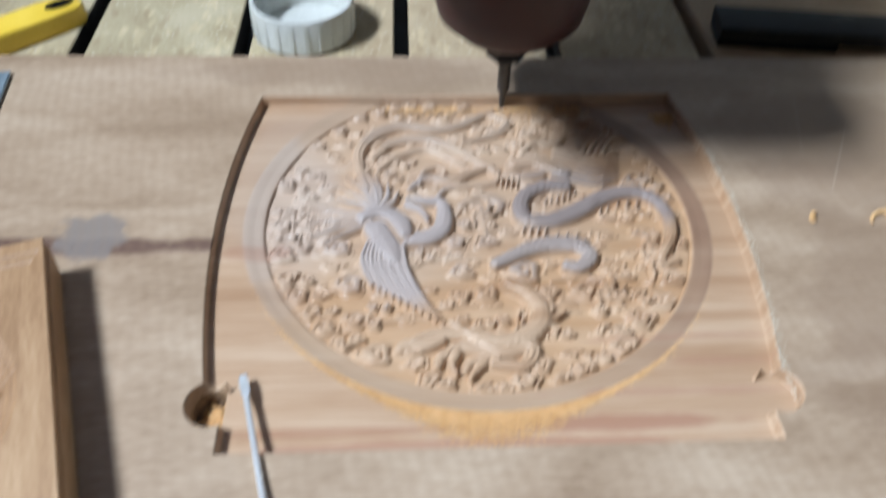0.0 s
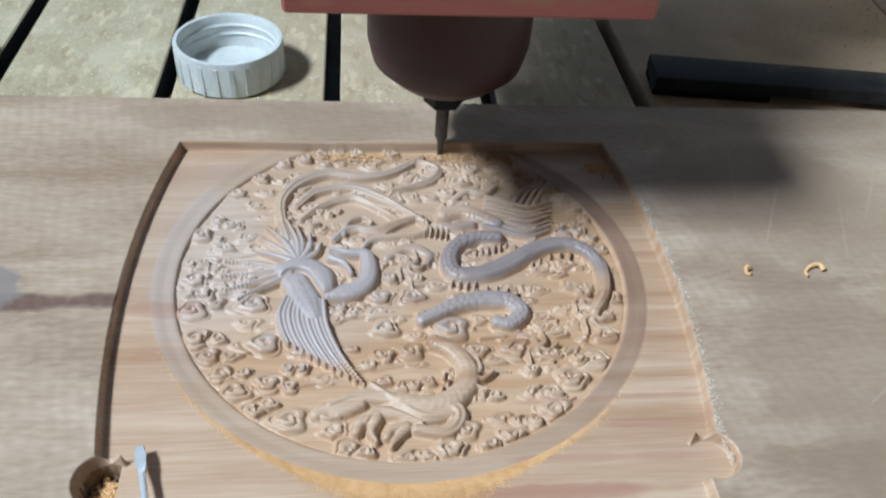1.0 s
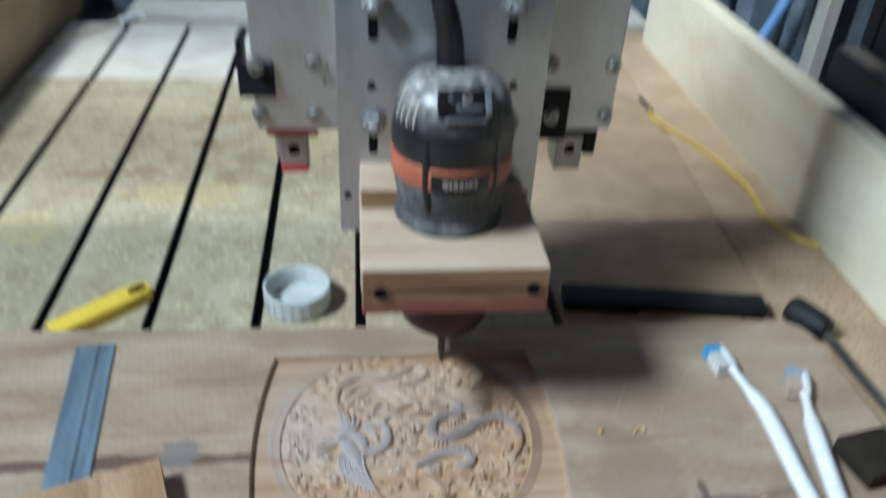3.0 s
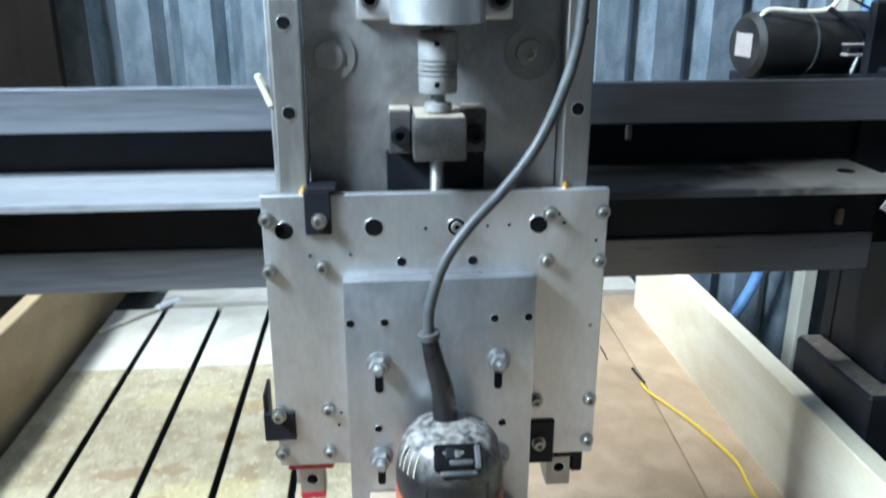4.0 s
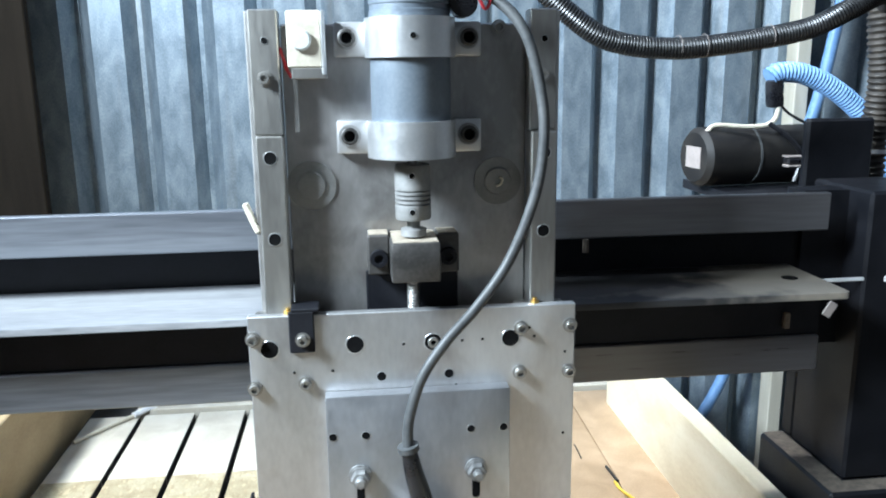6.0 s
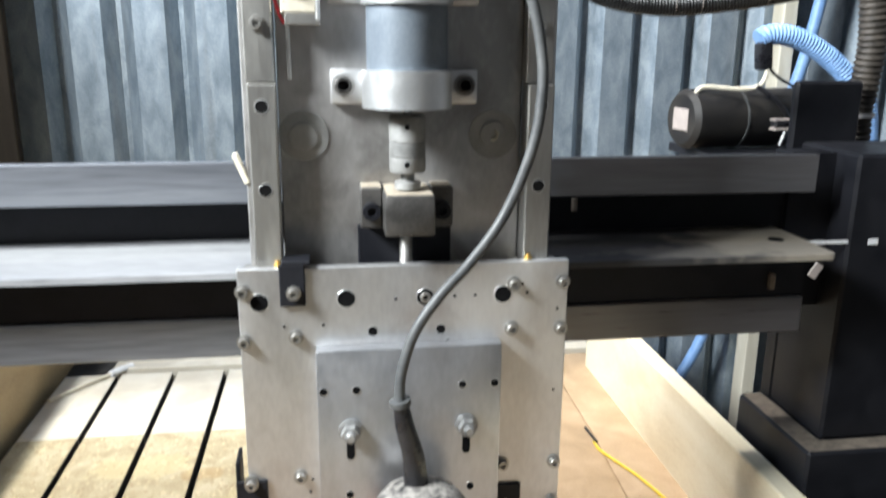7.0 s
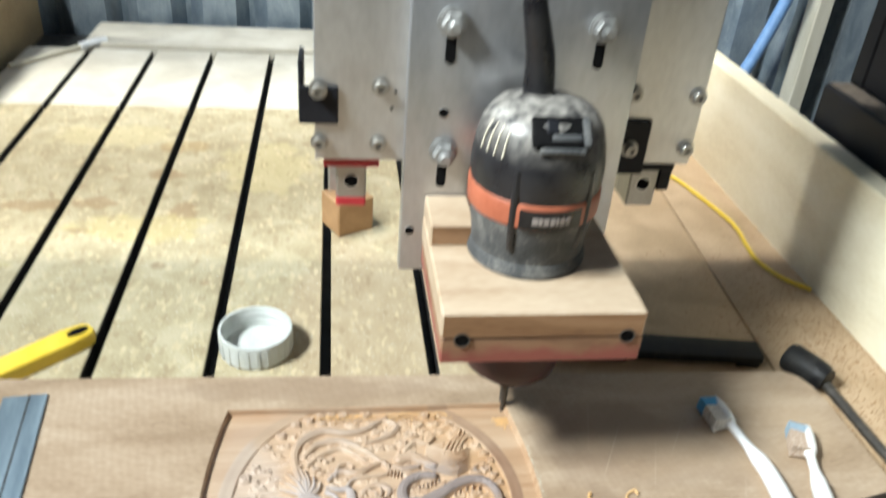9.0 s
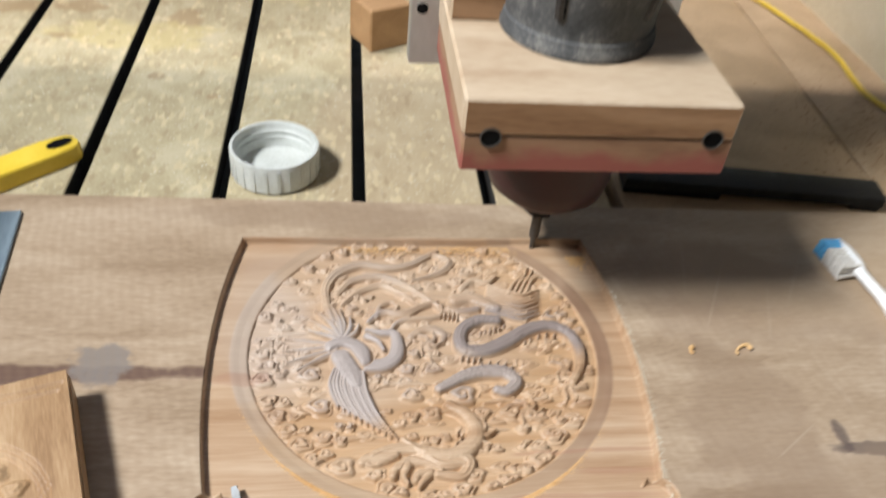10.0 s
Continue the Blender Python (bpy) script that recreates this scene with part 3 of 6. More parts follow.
tagged(part("unseen_wall_west", west, M_ROOF), "unseen plain grey wall with a high opening, added to block light", "wall", kind="structure")
part("wall_panel", box(-1.3, -0.513, 0.845, 0.865, GROUND, 2.6, 0.002), M_DARKWOOD)
tagged(bpy.data.objects["wall_panel"], "dark brown timber sheet against the steel wall", "wall", kind="structure")
part("wall_stud", box(0.822, 0.850, 0.915, 0.955, GROUND, 2.6, 0.002), M_CREAM)
tagged(bpy.data.objects["wall_stud"], "pale timber stud against the steel wall", "stud", kind="structure")

# the slotted bed of the machine
bed = thing("machine_bed", "slotted chipboard machine bed with pale end, dusted with shavings", "machine bed")
SLOTS = [-0.480, -0.387, -0.294, -0.2070, -0.1190, -0.0320, 0.0520, 0.1365]
HALF = 0.0042
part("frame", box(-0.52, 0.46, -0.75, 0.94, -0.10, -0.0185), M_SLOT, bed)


def plank(outline_box, top, label=""):
    """A bed plank; near-black flanks put the shade of the slots into the colour."""
    bm = box(*outline_box, 0.0008)
    bm.normal_update()
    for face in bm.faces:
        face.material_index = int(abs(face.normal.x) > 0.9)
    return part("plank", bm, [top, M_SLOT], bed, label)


for a, b in zip(SLOTS, SLOTS[1:]):
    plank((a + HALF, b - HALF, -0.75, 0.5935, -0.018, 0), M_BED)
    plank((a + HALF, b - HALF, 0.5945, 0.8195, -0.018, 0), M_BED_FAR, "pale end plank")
sheet_edge = [(0.1365 + HALF, -0.75), (0.283, -0.75), (0.3575, 0.512), (0.366, 0.8195), (0.1365 + HALF, 0.8195)]
part("plank", prism(sheet_edge, -0.018, 0, 0.0008), M_SHEET, bed, "brown board sheet")
part("plank", prism([(0.286, -0.75), (0.46, -0.75), (0.46, 0.8195), (0.3685, 0.8195), (0.36, 0.512)], -0.018, -0.0004, 0.0008), M_SHEET, bed, "brown board sheet")
part("end_strip", box(-0.40, 0.46, 0.829, 0.936, -0.018, 0.006, 0.001), M_BED_FAR, bed, "pale end strip")
for x in (-0.49, 0.43):
    for y in (-0.7, 0.85):
        part("leg", box(x - 0.03, x + 0.03, y - 0.03, y + 0.03, GROUND, -0.1, 0.002), M_BLACK, bed, "black steel leg")
for x0, x1, y1 in ((-0.515, -0.492, 0.94), (0.428, 0.452, 0.765)):
    rim = part("side_board", box(x0, x1, -0.75, y1, -0.02, 0.122, 0.0015), M_PLY if x0 > 0 else M_PLY_OLD)
    tagged(rim, "plywood side board along the edge of the bed", "board", "side boards")

# gantry: beam, posts and motor
gantry = thing("gantry", "black steel gantry with a wide bare beam over the bed", "gantry")
L0 = -0.64
beam = box(L0, 0.446, 0.180, 0.189, 0.4270, 0.4635, 0.0012)
box(L0, 0.446, 0.1885, 0.2218, 0.4270, 0.4325, 0, beam)
part("upper_tube", beam, M_BEAM, gantry, "brushed bare steel flange")
part("web", box(L0, 0.44, 0.222, 0.248, 0.3000, 0.4268), M_BLACK, gantry)
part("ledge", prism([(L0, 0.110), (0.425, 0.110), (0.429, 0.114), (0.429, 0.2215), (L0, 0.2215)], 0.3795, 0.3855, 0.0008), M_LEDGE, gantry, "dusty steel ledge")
part("recess", box(L0, 0.425, 0.150, 0.2215, 0.334, 0.3793), M_BLACK, gantry)
part("lower_tube", box(L0, 0.425, 0.146, 0.2215, 0.2985, 0.3338, 0.0015), M_BEAM, gantry, "bare steel lower tube")
part("ledge_hole", lathe([(0, 0.0), (0.0075, 0.0), (0.0075, 0.0004), (0, 0.0004)], Matrix.Translation((0.400, 0.163, 0.3860)), 20), M_HOLE, gantry)
part("web_end", box(0.4402, 0.4868, 0.215, 0.248, 0.3000, 0.4600), M_BLACK, gantry)
part("post", box(0.4870, 0.620, 0.1800, 0.280, 0.1606, 0.4630, 0.003), M_BLACK, gantry, "black painted post")
part("post_back", box(0.4872, 0.620, 0.2802, 0.302, 0.1606, 0.4245, 0.002), M_BLACK, gantry, "black painted post")
part("post_plate", box(0.4757, 0.5530, 0.2805, 0.2915, 0.4250, 0.5265, 0.003), M_BLACK, gantry, "black painted plate")
part("post_base", box(0.4600, 0.640, 0.156, 0.300, GROUND, 0.1600, 0.003), M_BLACK, gantry, "black painted foot")
part("dust", box(0.4632, 0.636, 0.1592, 0.1796, 0.1600, 0.1605), M_GRIT, gantry, "tan grit on the foot")
part("dust", box(0.4632, 0.4866, 0.1798, 0.298, 0.1600, 0.1605), M_GRIT, gantry, "tan grit on the foot")
part("stud_bolt", lathe([(0, 0), (0.003, 0), (0.003, 0.012), (0, 0.012)], Matrix.Translation((0.205, 0.176, 0.415)), 8), M_GRIT, gantry, "dusty stud")
part("stub", box(0.3880, 0.3935, 0.1440, 0.1497, 0.3420, 0.3570, 0.0008), M_GRIT, gantry, "dusty stub in the recess")
part("post", box(-0.75, -0.6402, 0.112, 0.262, GROUND, 0.50, 0.003), M_BLACK, gantry, "black painted post")
part("motor_shelf", box(0.43, 0.60, 0.2925, 0.49, 0.425, 0.4365, 0.001), M_BLACK, gantry)
turn = Matrix.Translation((0.500, 0.425, 0.474)) @ Matrix.Rotation(radians(8), 4, "Z") @ Matrix.Rotation(radians(-90), 4, "Y")
part("motor", lathe([(0, 0.092), (0.030, 0.092), (0.036, 0.086), (0.036, -0.09), (0, -0.09)], turn, 40), M_POST, gantry, "black cylindrical drive motor")
part("motor_label", moved(box(-0.013, 0.013, -0.016, 0.016, 0.0922, 0.0928), turn), M_LABEL, gantry, "faded pinkish label")
part("strap", lathe([(0.0362, 0.02), (0.0370, 0.02), (0.0370, 0.0228), (0.0362, 0.0228)], turn, 40, closed=True), M_GREY, gantry, "grey cable tie")

# ---- the carriage that travels along the beam ----
carriage = thing("cnc_carriage", "aluminium router carriage with motor, rails and clamped wood router", "machine carriage")


def bolt_mesh(r=0.0042, high=0.005):
    """A socket-head screw with a washer, its axis along -y."""
    bm = lathe([(0, 0), (r * 1.35, 0), (r * 1.35, 0.0012), (r * 0.95, 0.0013), (r, 0.0016), (r, high), (r * 0.9, high + 0.0006), (r * 0.5, high + 0.0006), (r * 0.45, high - 0.002), (0, high - 0.002)], FRONT, 18)
    return finish(bm, "bolt")


def hex_mesh():
    bm = lathe([(0, 0), (0.0090, 0), (0.0090, 0.0015), (0.0078, 0.0016), (0.0078, 0.003), (0, 0.003)], FRONT, 24)
    hexa = lathe([(0.0072, 0.003), (0.0072, 0.0085), (0.0064, 0.0092), (0, 0.0092)], FRONT, 6)
    join(bm, hexa)
    lathe([(0.0042, 0.009), (0.0042, 0.014), (0.003, 0.015), (0, 0.015)], FRONT, 12, bm)
    return finish(bm, "bolt")


BOLT, HEXBOLT = bolt_mesh(), hex_mesh()


def bolts(mesh, places, y, parent, mat=M_BOLT, name="bolt"):
    for x, z in places:
        ob = part(name, mesh, mat, parent)
        ob.location = (x / 1000, y, z / 1000)


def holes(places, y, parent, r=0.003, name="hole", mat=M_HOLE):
    """Drilled holes: a flat disc painted with the dark of the bore, and a bright rim."""
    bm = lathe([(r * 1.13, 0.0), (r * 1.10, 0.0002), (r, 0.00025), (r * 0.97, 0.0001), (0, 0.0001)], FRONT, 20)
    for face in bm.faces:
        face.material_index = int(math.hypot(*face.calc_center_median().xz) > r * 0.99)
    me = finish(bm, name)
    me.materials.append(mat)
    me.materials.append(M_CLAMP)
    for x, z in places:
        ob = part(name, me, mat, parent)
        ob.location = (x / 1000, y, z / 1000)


# fixed back with the two rails
BACK = 0.0835
part("back_plate", box(-0.004, 0.178, BACK, 0.0945, 0.215, 0.6150, 0.001), M_ALU_DULL, carriage, "dull smeared aluminium back plate")
part("side_channel", box(-0.0295, -0.005, BACK, 0.0945, 0.145, 0.6245, 0.001), M_ALU_DULL, carriage)
part("side_channel", box(0.179, 0.2035, BACK, 0.0945, 0.145, 0.6245, 0.001), M_ALU_DULL, carriage)
for cx, name in ((-0.0143, "left"), (0.1883, "right")):
    rail = part("rail", box(cx - 0.010, cx + 0.010, 0.0635, BACK - 0.0002, 0.146, 0.536, 0.0012), M_RAIL, carriage, "dark steel linear rail")
    holes([(cx * 1000, z) for z in (163.5, 460.2, 520.2)], 0.0634, rail, 0.0046)
    upper = part("upper_rail", box(cx - 0.011, cx + 0.0095, 0.0685, BACK - 0.0002, 0.5365, 0.6245, 0.001), M_RAIL, carriage, "dark steel bar above the rail")
    holes([(cx * 1000, 603)], 0.0684, upper, 0.0023)
    bolts(BOLT, [(cx * 1000 - 1.5, 577)], 0.0685, upper, M_RAIL)
    block = part("rail_block", box(cx - 0.020, cx + 0.020, 0.0625, 0.0825, 0.181, 0.400, 0.001), M_RAIL, carriage, "steel bearing block")
    part("end_seal", box(cx - 0.0180, cx + 0.0180, 0.0590, 0.080, 0.1755, 0.1808, 0.001), M_CAPRED if name == "left" else M_BLACK, carriage)
part("rail_cap", box(-0.0243, -0.0043, 0.0632, 0.0833, 0.1445, 0.1520, 0.001), M_CAPRED, carriage, "red paint on the rail end")
part("rail_stop", box(0.199, 0.208, 0.064, 0.080, 0.158, 0.186, 0.001), M_BLACK, carriage)
# limit switch on the back plate
switch = part("limit_switch", box(0.0015, 0.0255, 0.066, BACK - 0.0005, 0.584, 0.6235, 0.001), M_SWITCH, carriage, "cream limit switch with round button")
part("bracket", box(0.0256, 0.0285, 0.064, BACK - 0.0005, 0.5790, 0.6235, 0.0006), M_CLAMP, switch, "bare metal bracket")
part("bracket", box(0.0040, 0.0285, 0.0655, BACK - 0.0005, 0.5760, 0.5838, 0.0006), M_RAIL, switch, "bare metal bracket")
part("lead_wire", tube([(-0.0045, 0.078, 0.598), (-0.0020, 0.076, 0.590), (0.0, 0.075, 0.583), (0.003, 0.077, 0.577)], 0.0013, 6, 6), M_CAPRED, switch, "thin red lead")
part("button", lathe([(0, 0.004), (0.006, 0.004), (0.0075, 0.002), (0.0075, 0), (0, 0)], facing(0.0115, 0.066, 0.603), 20), M_CAP, switch)
part("lever", box(0.0040, 0.0070, 0.074, 0.077, 0.538, 0.5758, 0.0005), M_RAIL, switch)
# motor that lifts the plate, in two clamps
MX, MY = 0.0880, 0.0548
motor = part("lift_motor", lathe([(0, 0.715), (0.026, 0.715), (0.0285, 0.712), (0.0285, 0.626), (0.0278, 0.6255), (0.0278, 0.622), (0.0285, 0.6215), (0.0285, 0.5295), (0.026, 0.527), (0, 0.527)], Matrix.Translation((MX, MY, 0)), 48), M_MOTOR, carriage, "blue-grey cylindrical motor")
part("motor_plug", lathe([(0, 0), (0.009, 0), (0.0095, 0.002), (0.0095, 0.018), (0.0, 0.02)], facing(MX + 0.037, 0.06, 0.626), 20), M_PLASTIC, carriage)
part("lead_wire", tube([(MX + 0.030, 0.045, 0.627), (MX + 0.045, 0.04, 0.630), (MX + 0.052, 0.042, 0.622), (MX + 0.058, 0.045, 0.634)], 0.0011, 6, 6), M_CAPRED, carriage, "thin red lead")
part("lead_wire", tube([(MX + 0.028, 0.045, 0.630), (MX + 0.044, 0.038, 0.633), (MX + 0.05, 0.042, 0.627), (MX + 0.060, 0.045, 0.64)], 0.0011, 6, 6), M_WHITE, carriage, "thin white lead")
for zc, high in ((0.6035, 0.0270), (0.5335, 0.0260)):
    ring = lathe([(0.0288, -high / 2), (0.0318, -high / 2), (0.0318, high / 2), (0.0288, high / 2)], Matrix.Translation((MX, MY, zc)), 48, closed=True)
    clamp = part("clamp", ring, M_CLAMP, carriage, "bright aluminium clamp ring")
    for x0, x1, bx in ((MX - 0.054, MX - 0.026, MX - 0.0445), (MX + 0.026, MX + 0.054, MX + 0.0440)):
        part("ear", box(x0, x1, 0.0735, BACK - 0.0004, zc - 0.0125, zc + 0.0125, 0.002, segments=2), M_ALU, clamp)
        part("washer", lathe([(0, 0.0), (0.0082, 0.0), (0.0082, 0.0012), (0.006, 0.0014), (0, 0.0014)], facing(bx, 0.0733, zc + 0.001), 20), M_ALU_DULL, clamp)
        part("socket_screw", lathe([(0.0062, 0.0012), (0.0064, 0.0066), (0.0055, 0.0072), (0.0042, 0.0072), (0.004, 0.0034), (0, 0.0034)], facing(bx, 0.0733, zc + 0.001), 20), M_DARKSTEEL, clamp, "dark socket screw")
        part("socket", lathe([(0.0041, 0.0), (0.0, 0.0)], facing(bx, 0.0698, zc + 0.001), 12), M_HOLE, clamp)
holes([(MX * 1000, 604)], MY - 0.0320, carriage, 0.0021)
coupling = [(0, 0.527), (0.0035, 0.527), (0.0035, 0.5145), (0.0125, 0.5145), (0.0132, 0.5125), (0.0132, 0.498)]
for k in range(4):
    z = 0.4965 - 0.0032 * k
    coupling += [(0.0132, z), (0.0116, z - 0.0004), (0.0116, z - 0.0011), (0.0132, z - 0.0015)]
coupling += [(0.0132, 0.476), (0.0126, 0.4745), (0.005, 0.4745), (0.005, 0.468), (0.0095, 0.467), (0.0095, 0.462), (0, 0.462)]
holes([(MX * 1000 - 1.5, 507.5), (MX * 1000 - 1.5, 481.0)], MY - 0.0131, carriage, 0.0021)
part("coupling", lathe(coupling, Matrix.Translation((MX, MY, 0)), 32), M_COUPLING, carriage, "grooved aluminium shaft coupling")
bearing = part("bearing_block", box(MX - 0.0180, MX + 0.0180, 0.034, BACK - 0.0006, 0.4305, 0.4600, 0.0018, segments=2), M_DARKSTEEL, carriage, "dark steel bearing block")
part("bearing_foot", box(MX - 0.0345, MX - 0.0181, 0.060, BACK - 0.0006, 0.4310, 0.4615, 0.0012), M_DARKSTEEL, bearing)
part("bearing_foot", box(MX + 0.0181, MX + 0.0345, 0.060, BACK - 0.0006, 0.4310, 0.4615, 0.0012), M_DARKSTEEL, bearing)
for s in (-1, 1):
    part("socket_screw", lathe([(0, 0.001), (0.003, 0.001), (0.0034, 0.004), (0.0065, 0.004), (0.0068, 0.003), (0.0068, 0), (0, 0)], facing(MX + s * 0.0262, 0.0598, 0.4440), 20), M_BLACK, bearing)
screw = [(0, 0.4302)] + [(0.0052 if k % 2 else 0.0042, 0.430 - 0.0011 * k) for k in range(60)] + [(0, 0.364)]
part("dust", box(MX - 0.0165, MX + 0.0165, 0.036, 0.0815, 0.4600, 0.4605), M_TANDUST, bearing, "tan dust on the bearing block")
for s in (-1, 1):
    part("dust", box(MX + s * 0.0262 - 0.0072, MX + s * 0.0262 + 0.0072, 0.062, 0.0815, 0.4615, 0.4619), M_TANDUST, bearing, "tan dust on the bearing foot")
part("lead_screw", lathe(screw, Matrix.Translation((MX, 0.0690, 0)), 16), M_BOLT, carriage, "bright threaded lead screw")
part("nut_housing", box(MX - 0.036, MX + 0.036, 0.0800, 0.0833, 0.250, 0.4295, 0.001), M_BLACK, carriage, "black nut housing")
for x in (13.4, 156.0):
    washer = lathe([(0, 0.0), (0.0185, 0.0), (0.0185, 0.0012), (0.0105, 0.0014), (0.010, 0.0035), (0.0075, 0.0038), (0, 0.0034)], facing(x / 1000, BACK - 0.0001, 0.4970), 32)
    part("washer", washer, M_COUPLING, carriage, "wide flat washer")
part("chip", tube([(0.1540, 0.0785, 0.4935), (0.1575, 0.0780, 0.4945), (0.1592, 0.0785, 0.4985), (0.1570, 0.0785, 0.5000)], 0.0009, 6, 5), M_CREAM, carriage, "curled pale chip")
bolts(BOLT, [(156.7, 612.0)], BACK, carriage)
for cx in (-0.0075, 0.1815):
    nipple = lathe([(0, 0), (0.0034, 0), (0.0034, 0.0022), (0.0016, 0.003), (0.0021, 0.0045), (0, 0.0052)], Matrix.Translation((cx, 0.0600, 0.4035)), 12)
    part("grease_nipple", nipple, M_BRASS, carriage, "brass grease nipple")

# plate that rises and falls, and the router plate bolted to it
PF = 0.0535
plate = part("lift_plate", box(-0.0375, 0.2125, PF, 0.0615, 0.1835, 0.4040, 0.0008), M_ALU, carriage, "pale brushed aluminium plate")
bolts(BOLT, [(-34.0, 387), (-34.5, 348), (3.6, 350), (-35.0, 231), (2.8, 233), (-34.6, 196), (2.2, 195.5), (169.6, 386.2), (208.2, 386.7), (168.6, 350.2), (208.0, 349), (207.4, 232.4), (207.4, 195.6), (164.5, 233)], PF, plate)
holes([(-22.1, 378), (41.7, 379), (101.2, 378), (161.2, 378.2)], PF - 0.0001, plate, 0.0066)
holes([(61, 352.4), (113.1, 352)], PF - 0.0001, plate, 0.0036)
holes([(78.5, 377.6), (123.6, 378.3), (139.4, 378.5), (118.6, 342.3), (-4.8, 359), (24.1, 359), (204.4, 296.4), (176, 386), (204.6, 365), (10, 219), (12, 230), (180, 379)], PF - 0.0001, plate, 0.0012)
bolts(BOLT, [(101.2, 378)], PF + 0.0030, plate, M_DARKSTEEL)
tab = box(-0.0068, 0.0118, PF - 0.0036, PF - 0.0006, 0.3755, 0.4075, 0.0008)
box(-0.0050, 0.0160, PF - 0.0034, 0.0700, 0.4068, 0.4098, 0.0008, tab)
part("black_tab", tab, M_BLACK, carriage, "bent black steel tab")
bolts(BOLT, [(3.2, 386)], PF - 0.0036, carriage)
part("stop_tab", box(-0.0470, -0.0230, PF - 0.0030, PF - 0.0004, 0.2085, 0.2330, 0.0008), M_BLACK, carriage, "black steel corner tab")
part("stop_tab", box(-0.0470, -0.0440, PF - 0.0004, 0.0800, 0.2085, 0.2480, 0.0012, segments=2), M_BLACK, carriage, "black steel corner tab")
bolts(BOLT, [(-35.0, 231)], PF - 0.0030, carriage)
part("stop_tab", box(0.1600, 0.1800, PF - 0.0030, PF - 0.0004, 0.1770, 0.2155, 0.0008), M_BLACK, carriage, "black steel corner tab")
bolts(BOLT, [(167.5, 196)], PF - 0.0030, carriage)

IF = 0.0400
inner = part("router_plate", box(0.0180, 0.1587, IF, PF - 0.0006, 0.1080, 0.3430, 0.0013, segments=2), M_ALU_DARK, carriage, "thick aluminium router plate")
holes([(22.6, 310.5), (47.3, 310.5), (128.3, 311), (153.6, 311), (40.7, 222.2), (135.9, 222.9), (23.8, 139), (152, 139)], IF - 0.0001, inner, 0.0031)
for x, z in ((42.0, 278), (132.0, 277.6), (42.0, 197), (133.5, 196)):
    ends = [(0.0031 * math.cos(a), 0.0031 * math.sin(a) + (0.0 if a < math.pi else -0.018)) for a in (math.pi * i / 8 for i in range(17))]
    slot = moved(prism(ends, 0, 0.0005), Matrix.Translation((x / 1000, IF, (z - 4) / 1000)) @ FRONT)
    part("slot", slot, M_HOLE, inner)
    bolts(HEXBOLT, [(x, z)], IF - 0.0006, inner, M_NUT)

# wooden clamp block under the router
upper_half = box(0.0320, 0.1485, -0.0705, IF - 0.0006, 0.1345, 0.1515, 0.0012)
upper_half.normal_update()
# the front face takes the wood with shade put into its colour
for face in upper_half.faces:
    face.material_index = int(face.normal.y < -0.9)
wood = part("clamp_block", upper_half, [M_BLOCK, M_BLOCK_FRONT], carriage, "wooden clamp block, its foot stained red")
part("lower_layer", box(0.0326, 0.1490, -0.0700, IF - 0.0006, 0.1168, 0.1343, 0.0010), M_RED, wood, "red-stained lower layer")
step = box(0.0325, 0.0600, 0.0000, IF - 0.0006, 0.1517, 0.1660, 0.0010)
step.normal_update()
# same shaded front colour on the step
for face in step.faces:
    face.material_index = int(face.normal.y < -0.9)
part("back_layer", step, [M_BLOCK, M_BLOCK_FRONT], wood)
for x, z in ((0.0440, 0.1338), (0.1388, 0.1352)):
    part("bolt_hole", lathe([(0.0046, 0.0), (0.0046, 0.0006), (0.0040, 0.0006), (0.0040, -0.002), (0.0046, -0.002)], facing(x, -0.0706, z), 20), M_DARKSTEEL, wood, "dark bolt sleeve")
    part("bolt_hole", lathe([(0.0040, 0.0001), (0.0, 0.0001)], facing(x, -0.0707, z), 20), M_HOLE, wood)

# the router
RX, RY = 0.0912, -0.0035
AX = Matrix.Translation((RX, RY, 0)) @ Matrix.Diagonal((0.97, 0.97, 1, 1))
router = part("router", lathe([(0.0392, 0.2015), (0.0400, 0.2080), (0.0398, 0.2160), (0.0384, 0.2260), (0.0352, 0.2375), (0.0295, 0.2450), (0.0200, 0.2490), (0, 0.2500)], AX, 48), M_ROUTER, carriage, "black palm router with an orange band, dusty on top")
part("orange_band", lathe([(0.0388, 0.1860), (0.0402, 0.1878), (0.0404, 0.2000), (0.0392, 0.2018)], AX, 48), M_ORANGE, router, "orange band")
part("lower_body", lathe([(0.0352, 0.1590), (0.0358, 0.1690), (0.0376, 0.1790), (0.0388, 0.1865), (0.0, 0.1866)], AX, 48), M_DUSTY, router, "dusty grey lower body")
part("collar", lathe([(0.0, 0.1516), (0.0362, 0.1516), (0.0372, 0.1525), (0.0372, 0.1560), (0.0362, 0.1574), (0.0362, 0.1592), (0.0352, 0.1602)], AX, 48), M_DUSTY, router)
plate_arc = bmesh.new()
arc = []
for i in range(13):
    a = radians(-90 - 24 + 54 * i / 12)
    arc.append([plate_arc.verts.new((RX + 0.0395 * math.cos(a), RY + 0.0395 * math.sin(a), z)) for z in (0.1872, 0.1992)])
for a, b in zip(arc, arc[1:]):
    plate_arc.faces.new((a[0], b[0], b[1], a[1]))
bmesh.ops.solidify(plate_arc, geom=plate_arc.faces[:], thickness=0.0008)
part("badge", plate_arc, M_PLASTIC, router, "black badge with a pale bar")
